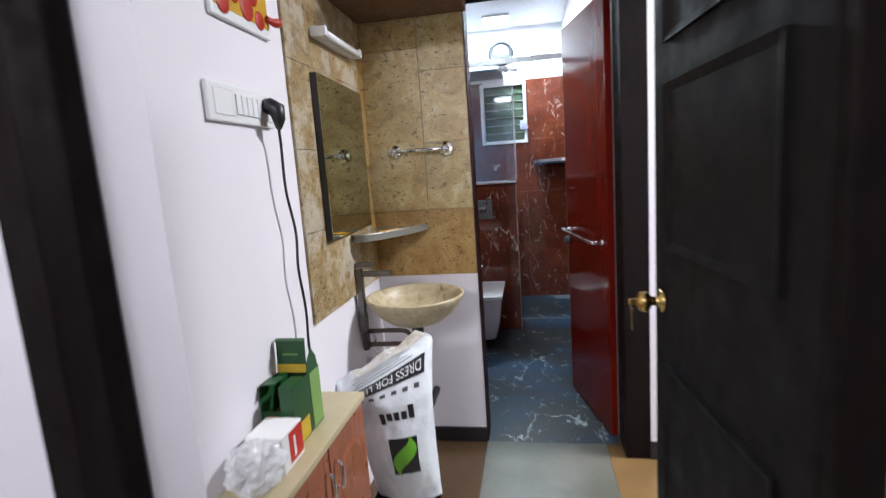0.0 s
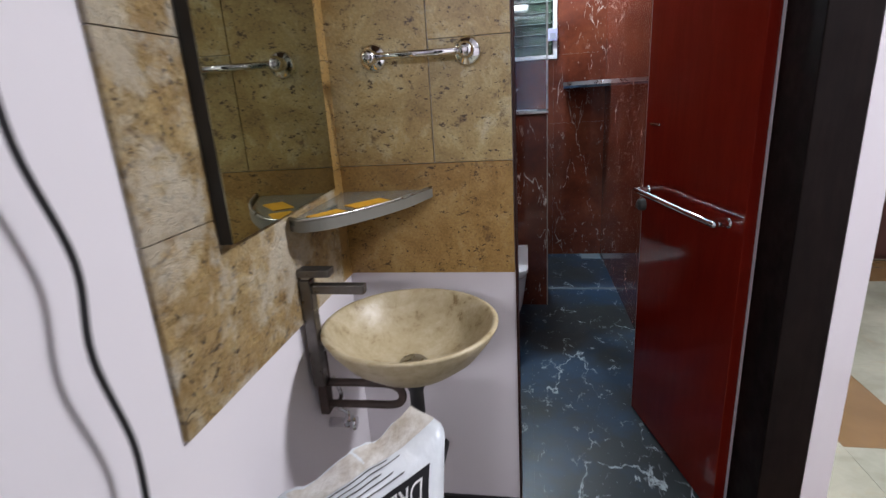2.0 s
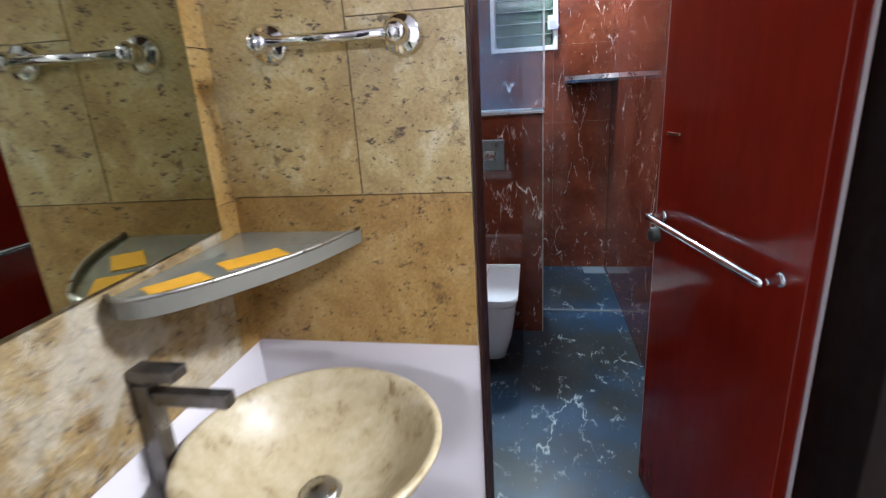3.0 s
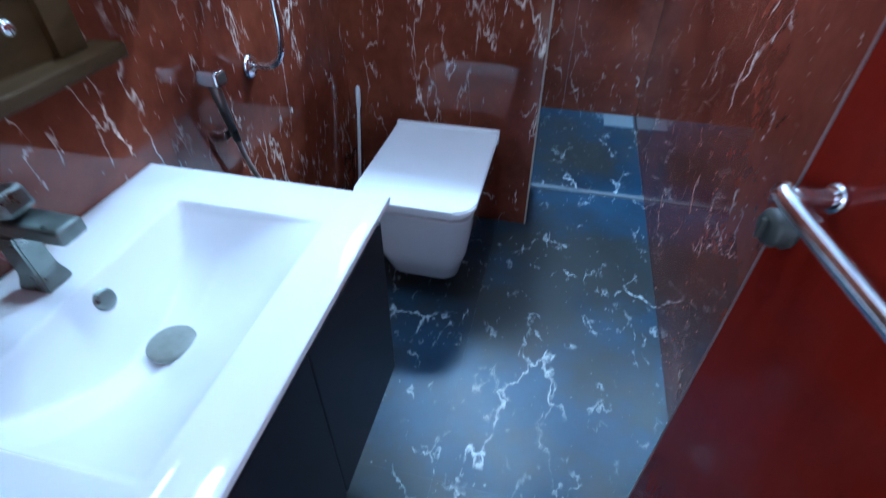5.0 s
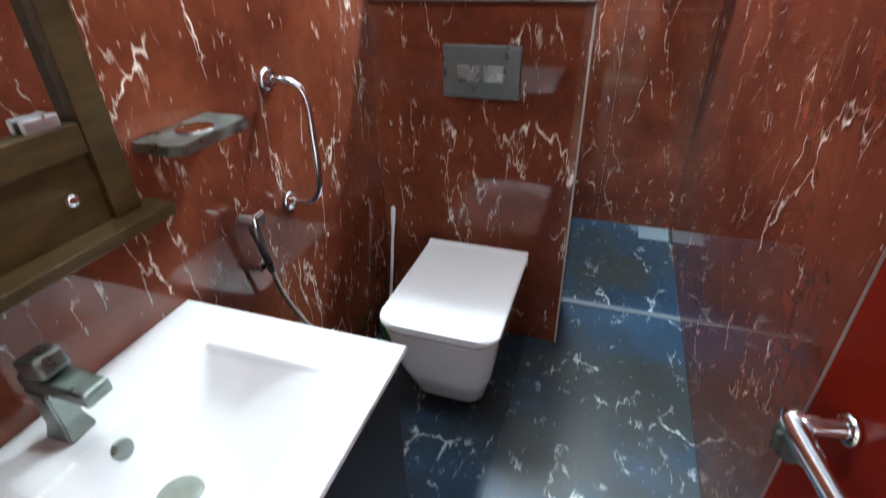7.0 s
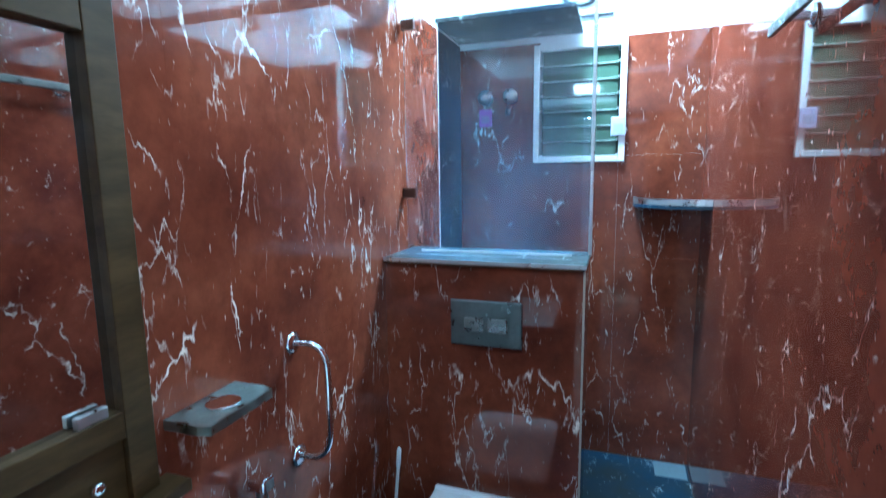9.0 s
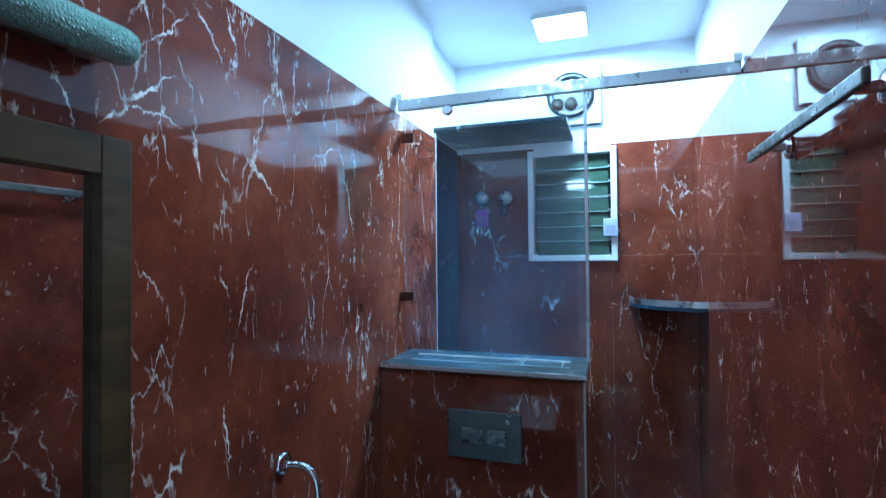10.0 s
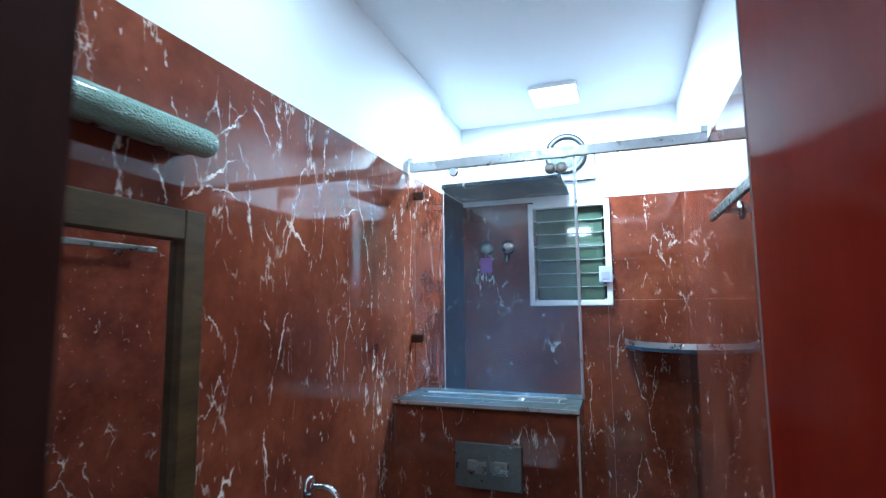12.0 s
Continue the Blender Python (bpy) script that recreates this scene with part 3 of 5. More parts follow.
# the pull knobs at the free corner of the pane
for x in (0.070, 0.115):
    part("pull_knob", lathe([(0.006, 0), (0.010, 0.004), (0.010, 0.016), (0.019, 0.020), (0.021, 0.026), (0.021, 0.040), (0.017, 0.044), (0.004, 0.045)], (x, 1.944, 2.118), (0, -1, 0), 20), STEEL, screen)
for x in (-0.525, 0.62):
    part("end_bracket", boxed(x - 0.012, x + 0.012, 1.915, 1.95, 2.20, 2.225, bevel=0.002), ALU, screen)

# stone shelf at the end wall
loft2 = thing("stone_shelf", (-0.25, 2.66, 2.215), "dark blue marble shelf high on the shower wall", "shelf")
part("board", boxed(-0.594, 0.055, 2.46, YB + 0.009, 2.212, 2.232, bevel=0.002), BLUE, loft2)

# flush plate
PLATE = metal("dull_plate_steel", (0.22, 0.25, 0.25), 0.34)
BUTTON = metal("button_steel", (0.40, 0.43, 0.43), 0.25)
plate = thing("flush_plate", (-0.165, 1.771, 1.015), "brushed steel dual flush plate with two buttons", "flush plate")
part("cover", boxed(-0.288, -0.041, 1.760, 1.771, 0.936, 1.094, bevel=0.004), PLATE, plate)
for x in (-0.205, -0.122):
    part("button", boxed(x - 0.034, x + 0.034, 1.754, 1.7605, 0.988, 1.036, bevel=0.004), BUTTON, plate)


# wall-hung toilet
def toilet():
    t = thing("toilet", (-0.15, 1.50, 0.06), "white ceramic wall-hung toilet with closed lid", "toilet")
    bm = bmesh.new()
    rings = []
    for z, xa, xb, yf in ((0.060, -0.255, -0.045, 1.335), (0.070, -0.268, -0.032, 1.312), (0.20, -0.300, 0.000, 1.266),
                          (0.30, -0.314, 0.014, 1.240), (0.370, -0.322, 0.022, 1.226), (0.380, -0.324, 0.024, 1.224)):
        rings.append([bm.verts.new((x, y, z)) for x, y in rounded(xa, xb, yf, 1.770, 0.055, 6, (0, 0, 1, 1))])
    for a, b in zip(rings, rings[1:]):
        for k in range(len(a)):
            f = bm.faces.new((a[k], a[(k + 1) % len(a)], b[(k + 1) % len(a)], b[k]))
            f.smooth = True
    bm.faces.new(rings[0][::-1])
    bm.faces.new(rings[-1])
    part("bowl", bm, CERAMIC, t)
    part("seat", prism(rounded(-0.322, 0.022, 1.227, 1.690, 0.06, 8, (0, 0, 1, 1)), 0.384, 0.396, 0.004), CERAMIC, t)
    part("lid", prism(rounded(-0.333, 0.033, 1.212, 1.700, 0.06, 8, (0, 0, 1, 1)), 0.403, 0.423, 0.005), CERAMIC, t)
    part("hinge_block", boxed(-0.333, 0.033, 1.690, 1.712, 0.381, 0.430, bevel=0.004), CERAMIC, t)


toilet()


# vanity basin and cabinet
def vanity():
    c = thing("vanity_cabinet", (-0.30, 0.5, 0.28), "dark navy wall-hung vanity cabinet", "cabinet")
    part("bottom", boxed(XL + 0.001, -0.082, 0.2135, 0.7835, 0.270, 0.288), NAVY, c)
    part("side_panel", boxed(XL + 0.001, -0.082, 0.784, 0.802, 0.270, 0.696, bevel=0.001), NAVY, c)
    part("side_panel", boxed(XL + 0.001, -0.082, 0.195, 0.213, 0.270, 0.696, bevel=0.001), NAVY, c)
    part("back_panel", boxed(XL + 0.001, XL + 0.010, 0.2135, 0.7835, 0.2885, 0.696), NAVY, c)
    for ya, yb in ((0.197, 0.497), (0.500, 0.800)):
        d = part("door", boxed(-0.0815, -0.066, ya, yb, 0.272, 0.694, bevel=0.002), NAVY, c)
    b = thing("vanity_basin", (-0.30, 0.5, 0.697), "white ceramic vanity basin with a sloping rectangular bowl", "basin")
    bm = bmesh.new()
    xa, xb, ya, yb, z = -0.5345, -0.052, 0.182, 0.820, 0.739
    ix0, ix1, iy0, iy1 = -0.407, -0.133, 0.278, 0.722

    def depth(x, y):
        """How deep the bowl lies: a steep back wall, and a floor arched along its length that rises gently to the front."""
        if not (ix0 < x < ix1 and iy0 < y < iy1):
            return 0.0
        u = x - ix0
        arch = max(0.0, 1 - ((y - 0.5) / 0.224) ** 2) ** 0.85
        front = min(1.0, max(0.0, (ix1 - x) / 0.175))
        ground = (0.006 + 0.111 * arch) * (1 - (1 - front) ** 1.2)
        limits = (ground, u * 2.3)
        k = 130.0
        return max(0.0, min(min(limits), -math.log(sum(math.exp(-k * q) for q in limits)) / k + 0.006))

    def lines(a, b, lo, hi, n):
        return sorted({a, a + 0.002, lo - 0.003, lo, lo + 0.003, lo + 0.009, hi - 0.009, hi - 0.003, hi, hi + 0.003, b - 0.002, b,
                       *[lo + 0.012 + (hi - lo - 0.024) * q / n for q in range(n + 1)]})

    gx, gy = lines(xa, xb, ix0, ix1, 34), lines(ya, yb, iy0, iy1, 46)
    grid = [[bm.verts.new((x, y, z - depth(x, y) - (0.0015 if x in (xa, xb) or y in (ya, yb) else 0.0))) for x in gx] for y in gy]
    for r in range(len(gy) - 1):
        for c2 in range(len(gx) - 1):
            f = bm.faces.new((grid[r][c2], grid[r][c2 + 1], grid[r + 1][c2 + 1], grid[r + 1][c2]))
            f.smooth = True
    rim = grid[0] + [row[-1] for row in grid[1:]] + grid[-1][-2::-1] + [row[0] for row in grid[-2:0:-1]]
    lip = [bm.verts.new((v.co.x, v.co.y, 0.727)) for v in rim]
    low = [bm.verts.new((min(v.co.x, xb - 0.034), min(max(v.co.y, ya + 0.03), yb - 0.03), 0.697)) for v in rim]
    for upper, under in ((rim, lip), (lip, low)):
        for k in range(len(rim)):
            bm.faces.new((upper[k], upper[(k + 1) % len(rim)], under[(k + 1) % len(rim)], under[k]))
    part("bowl", bm, CERAMIC, b)
    part("drain", lathe([(0.006, 0), (0.030, 0.0), (0.030, 0.005), (0.035, 0.006), (0.036, 0.012), (0.032, 0.015), (0.016, 0.0165), (0.004, 0.0165)], (-0.305, 0.507, 0.626), n=28), SCALED, b, "stained steel pop-up drain plug")
    part("overflow", lathe([(0.006, 0), (0.017, 0), (0.017, 0.004), (0.012, 0.006), (0.004, 0.005)], (-0.395, 0.512, 0.706), (1, 0, 0.43), 20), TEAL, b)
    t = thing("basin_tap", (-0.46, 0.50, 0.739), "scaled chrome square basin mixer tap", "tap")
    bm = bmesh.new()
    prof = [((-0.487, -0.435), 0.7395, 0.045), ((-0.485, -0.437), 0.748, 0.043), ((-0.480, -0.443), 0.765, 0.034), ((-0.482, -0.446), 0.815, 0.032), ((-0.486, -0.440), 0.835, 0.036)]
    rr = []
    for (xa, xb), zz, w in prof:
        rr.append([bm.verts.new((x, y, zz)) for x, y in ((xb, 0.50 + w / 2), (xa, 0.50 + w / 2), (xa, 0.50 - w / 2), (xb, 0.50 - w / 2))])
    for a, b3 in zip(rr, rr[1:]):
        for k in range(4):
            bm.faces.new((a[k], a[(k + 1) % 4], b3[(k + 1) % 4], b3[k]))
    bm.faces.new(rr[0][::-1])
    bm.faces.new(rr[-1])
    bmesh.ops.bevel(bm, geom=list(bm.edges), offset=0.003, segments=2, affect="EDGES")
    part("body", bm, TEAL, t)
    bm = boxed(-0.060, 0.064, -0.020, 0.020, -0.012, 0.012, bevel=0.005)
    bm.transform(pose(-0.418, 0.50, 0.851, 0, 1, 0))
    part("spout", bm, TEAL, t)
    bm = boxed(-0.025, 0.024, -0.021, 0.021, -0.015, 0.018, bevel=0.006)
    bm.transform(pose(-0.440, 0.50, 0.880, 0, -14, 0))
    part("lever", bm, TEAL, t)


vanity()


# mirror cabinet on the bathroom wall
def mirror_unit():
    m = thing("bath_mirror", (XL, 0.49, 0.95), "mirror in a thick olive-brown wooden frame with a shelf", "mirror")
    y0, y1, z0, z1 = 0.200, 0.775, 0.955, 1.792
    part("glass", boxed(XL + 0.001, XL + 0.005, y0 + 0.055, y1 - 0.045, 1.137, z1 - 0.055), BATH_MIRROR, m)
    part("stile", boxed(XL + 0.001, XL + 0.026, y1 - 0.052, y1, z0 + 0.02, z1, bevel=0.002), MIRROR_WOOD, m)
    part("stile", boxed(XL + 0.001, XL + 0.026, y0, y0 + 0.066, z0 + 0.02, z1, bevel=0.002), MIRROR_WOOD, m)
    part("top_rail", boxed(XL + 0.001, XL + 0.025, y0 + 0.066, y1 - 0.052, z1 - 0.062, z1 - 0.001, bevel=0.002), MIRROR_WOOD, m)
    part("bottom_rail", boxed(XL + 0.001, XL + 0.024, y0 + 0.066, y1 - 0.052, 1.090, 1.137, bevel=0.002), MIRROR_WOOD, m)
    part("apron", boxed(XL + 0.001, XL + 0.014, y0 + 0.066, y1 - 0.052, z0 + 0.02, 1.090), MIRROR_WOOD, m)
    part("shelf", boxed(XL + 0.001, XL + 0.062, y0, y1 + 0.035, z0 - 0.004, z0 + 0.019, bevel=0.003), MIRROR_WOOD, m)
    part("knob", lathe([(0.004, 0), (0.006, 0.006), (0.011, 0.010), (0.012, 0.016), (0.008, 0.021), (0.002, 0.022)], (XL + 0.014, 0.665, 1.035), (1, 0, 0), 16), CHROME, m)
    part("clip", boxed(XL + 0.010, XL + 0.022, 0.650, 0.700, 1.1375, 1.157, bevel=0.002), ALU, m)


mirror_unit()


def tube_light():
    t = thing("bath_wall_lamp", (XL, 0.5, 1.93), "unlit tube lamp of hammered green-grey glass", "wall lamp")
    m = Mat("hammered_glass", 0.16, 0, (0.24, 0.36, 0.29))
    v = m.nt.nodes.new("ShaderNodeTexVoronoi")
    v.inputs["Scale"].default_value = 215
    link(m.nt, m.co, v.inputs["Vector"])
    m.bump(m.ramp(v.outputs["Distance"], (0.05, 1.0), (0.55, 0.0)), 0.9, 0.003)
    m.b.inputs["Coat Weight"].default_value = 0.6
    x, z, r = XL + 0.062, 1.925, 0.030
    part("shade", piped([(x, 0.20, z), (x, 0.205, z), (x, 0.21, z), (x, 0.725, z), (x, 0.737, z), (x, 0.745, z)], [r * 0.6, r * 0.9, r, r, r * 0.9, r * 0.55], 24), m.m, t)
    part("back_plate", boxed(XL + 0.001, XL + 0.032, 0.23, 0.73, z - 0.018, z + 0.018, bevel=0.004), ALU, t)


tube_light()


def soap_dish():
    s = thing("tumbler_holder", (XL, 0.93, 1.07), "steel soap ledge with a round tumbler hole", "soap holder")
    bm = bmesh.new()
    x0, x1, y0, y1, z0, z1 = XL + 0.001, XL + 0.105, 0.812, 1.000, 1.056, 1.074
    cx, cy, r, n = XL + 0.056, 0.905, 0.030, 24
    hole_t = [bm.verts.new((cx + r * math.cos(2 * math.pi * k / n), cy + r * math.sin(2 * math.pi * k / n), z1)) for k in range(n)]
    hole_b = [bm.verts.new((v.co.x, v.co.y, z0)) for v in hole_t]
    out_t, out_b = [], []
    for k in range(n):
        a = 2 * math.pi * k / n
        c, q = math.cos(a), math.sin(a)
        f = min((x1 - cx if c > 0 else cx - x0) / max(abs(c), 1e-6), (y1 - cy if q > 0 else cy - y0) / max(abs(q), 1e-6))
        out_t.append(bm.verts.new((cx + c * f, cy + q * f, z1)))
        out_b.append(bm.verts.new((cx + c * f, cy + q * f, z0)))
    for k in range(n):
        j = (k + 1) % n
        bm.faces.new((hole_t[k], hole_t[j], out_t[j], out_t[k]))
        bm.faces.new((hole_b[j], hole_b[k], out_b[k], out_b[j]))
        bm.faces.new((hole_t[j], hole_t[k], hole_b[k], hole_b[j]))
        bm.faces.new((out_t[k], out_t[j], out_b[j], out_b[k]))
    part("plate", bm, TEAL, s)
    part("hole_rim", lathe([(0.029, -0.0005), (0.034, 0.0), (0.034, 0.003), (0.031, 0.004), (0.029, 0.002)], (cx, cy, z1), n=24), CHROME, s)


soap_dish()


def grab_bar():
    g = thing("grab_bar", (XL, 1.2, 0.94), "bowed chrome grab bar on the red wall", "grab bar")
    pts = curve_points([(XL + 0.012, 1.205, 1.095), (XL + 0.06, 1.215, 1.090), (XL + 0.088, 1.222, 1.05), (XL + 0.092, 1.222, 0.94), (XL + 0.088, 1.222, 0.83), (XL + 0.06, 1.215, 0.790), (XL + 0.012, 1.208, 0.785)], 6)
    part("bar", piped(pts, 0.009, 14), CHROME, g)
    for z in (1.095, 0.785):
        part("flange", lathe([(0.006, 0.0005), (0.028, 0.0005), (0.029, 0.006), (0.022, 0.012), (0.012, 0.014)], (XL, 1.206, z), (1, 0, 0), 20), CHROME, g)
    h = thing("health_faucet", (XL, 1.06, 0.84), "chrome hand spray on a wall hook with a hose", "hand spray")
    part("hook", boxed(XL + 0.001, XL + 0.034, 1.008, 1.038, 0.690, 0.712, bevel=0.003), CHROME, h)
    part("spray_head", boxed(XL + 0.022, XL + 0.070, 0.986, 1.022, 0.824, 0.856, bevel=0.005), CHROME, h)
    part("spray_face", boxed(XL + 0.0702, XL + 0.0725, 0.991, 1.017, 0.829, 0.851, bevel=0.001), DULL, h, "grey nozzle plate")
    part("grip", piped([(XL + 0.045, 1.004, 0.828), (XL + 0.043, 1.018, 0.76), (XL + 0.042, 1.034, 0.68)], [0.013, 0.011, 0.008], 12), DULL, h)
    part("hose", piped(curve_points([(XL + 0.042, 1.034, 0.68), (XL + 0.042, 1.058, 0.59), (XL + 0.045, 1.115, 0.46), (XL + 0.045, 1.19, 0.35), (XL + 0.035, 1.26, 0.27), (XL + 0.030, 1.30, 0.26)], 7), 0.006, 8), HOSE, h, "beige grey spray hose")
    part("valve", lathe([(0.005, 0.0005), (0.022, 0.0005), (0.022, 0.006), (0.012, 0.010), (0.012, 0.035), (0.005, 0.036)], (XL, 1.30, 0.26), (1, 0, 0), 16), CHROME, h)
    b = thing("toilet_brush", (-0.486, 1.62, 0.0), "white toilet brush with green bristles", "toilet brush")
    part("handle", piped([(-0.487, 1.640, 0.11), (-0.488, 1.690, 0.29), (-0.490, 1.732, 0.44), (-0.490, 1.737, 0.46), (-0.491, 1.748, 0.51), (-0.491, 1.750, 0.520)], [0.006, 0.006, 0.006, 0.009, 0.009, 0.004], 10), WHITE_PLASTIC, b)
    part("bristles", lathe([(0.012, 0), (0.035, 0.01), (0.042, 0.05), (0.036, 0.10), (0.016, 0.14)], (-0.486, 1.620, 0.0), n=18), plain("green_bristle", (0.03, 0.16, 0.03), 0.8, 0.6, 120), b)


grab_bar()


# louvre window
def louvre_window():
    w = tagged(new("window_1"), "white louvre window with glass slats", "window", kind="structure")
    x0, x1, z0, z1 = -0.184, 0.269, 1.575, 2.166
    y0, y1 = YB - 0.022, YB + 0.012
    f = 0.030
    part("frame", boxed(x0, x0 + f, y0, y1, z0, z1, bevel=0.003), WHITE_PLASTIC, w)
    part("frame", boxed(x1 - f, x1, y0, y1, z0, z1, bevel=0.003), WHITE_PLASTIC, w)
    part("frame", boxed(x0 + f, x1 - f, y0 + 0.001, y1, z0, z0 + f, bevel=0.003), WHITE_PLASTIC, w)
    part("frame", boxed(x0 + f, x1 - f, y0 + 0.001, y1, z1 - f, z1, bevel=0.003), WHITE_PLASTIC, w)
    pane_glass = Mat("olive_louvre_glass", 0.06, 0, (0.050, 0.075, 0.050))
    pane_glass.b.inputs["Coat Weight"].default_value = 0.1
    edge_glass = plain("ground_glass_edge", (0.34, 0.42, 0.36), 0.3)
    n = 7
    step = (z1 - z0 - 2 * f) / n
    for k in range(n):
        bm = boxed(x0 + f + 0.012, x1 - f - 0.012, -0.0025, 0.0025, -step * 0.53, step * 0.53)
        bm.transform(pose(0, YB + 0.012, z0 + f + step * (k + 0.5), -5, 0, 0))
        slat = part("slat", bm, pane_glass.m, w)
        lower = z0 + f + step * k
        part("ground_edge", boxed(x0 + f + 0.013, x1 - f - 0.013, YB + 0.002, YB + 0.0085, lower - 0.0022, lower + 0.0022), edge_glass, slat, "pale ground glass edge")
        for xc in (x0 + f + 0.006, x1 - f - 0.006):
            part("clip", boxed(xc - 0.006, xc + 0.010, YB - 0.006, YB + 0.018, z0 + f + step * k + 0.002, z0 + f + step * k + 0.010), ALU, w)
    # added dark green sheet, standing in for the dimness outside the slats
    part("dark_backing", boxed(WIN[0] + 0.002, WIN[1] - 0.002, YB + 0.10, YB + 0.105, WIN[2], WIN[3]), plain("dark_green_backing", (0.05, 0.07, 0.05), 0.8), w)


louvre_window()


def exhaust_fan():
    f = thing("exhaust_fan", (0.045, YB, 2.44), "white exhaust fan with a dark round opening", "exhaust fan")
    cx, cz, y = 0.045, 2.445, YB - 0.02
    bm = bmesh.new()
    n, r, s = 32, 0.118, 0.152
    fr, bk, so, sb = [], [], [], []
    for k in range(n):
        a = 2 * math.pi * k / n
        c, q = math.cos(a), math.sin(a)
        g = s / max(abs(c), abs(q))
        fr.append(bm.verts.new((cx + r * c, y, cz + r * q)))
        bk.append(bm.verts.new((cx + r * c, y + 0.10, cz + r * q)))
        so.append(bm.verts.new((cx + g * c, y + 0.004, cz + g * q)))
        sb.append(bm.verts.new((cx + g * c, y + 0.028, cz + g * q)))
    for k in range(n):
        j = (k + 1) % n
        bm.faces.new((fr[k], fr[j], so[j], so[k]))
        bm.faces.new((so[k], so[j], sb[j], sb[k]))
        bm.faces.new((bk[k], bk[j], fr[j], fr[k]))
    part("frame", bm, WHITE_PLASTIC, f)
    part("guard_ring", lathe([(0.088, 0), (0.120, 0.0), (0.120, 0.012), (0.088, 0.012), (0.088, 0.001)], (cx, y, cz), (0, -1, 0), 32), BLACK, f)
    part("hub", lathe([(0.004, 0), (0.036, 0), (0.036, 0.03), (0.028, 0.036), (0.004, 0.037)], (cx, y + 0.05, cz), (0, -1, 0), 22), WHITE_PLASTIC, f)
    for k in range(5):
        bm = boxed(0.03, 0.098, -0.002, 0.002, -0.028, 0.028)
        bm.transform(Matrix.Translation((cx, y + 0.05, cz)) @ Matrix.Rotation(radians(72 * k + 20), 4, "Y") @ Matrix.Rotation(radians(28), 4, "X"))
        part("blade", bm, ALU, f)
    for k in range(4):
        a = radians(45 + 90 * k)
        part("stay", piped([(cx + 0.03 * math.cos(a), y + 0.004, cz + 0.03 * math.sin(a)), (cx + 0.105 * math.cos(a), y + 0.004, cz + 0.105 * math.sin(a))], 0.004, 8), BLACK, f)
    part("backing", boxed(cx - 0.14, cx + 0.14, y + 0.105, y + 0.11, cz - 0.14, cz + 0.14), plain("fan_shutter_grey", (0.45, 0.47, 0.5), 0.5), f)


exhaust_fan()


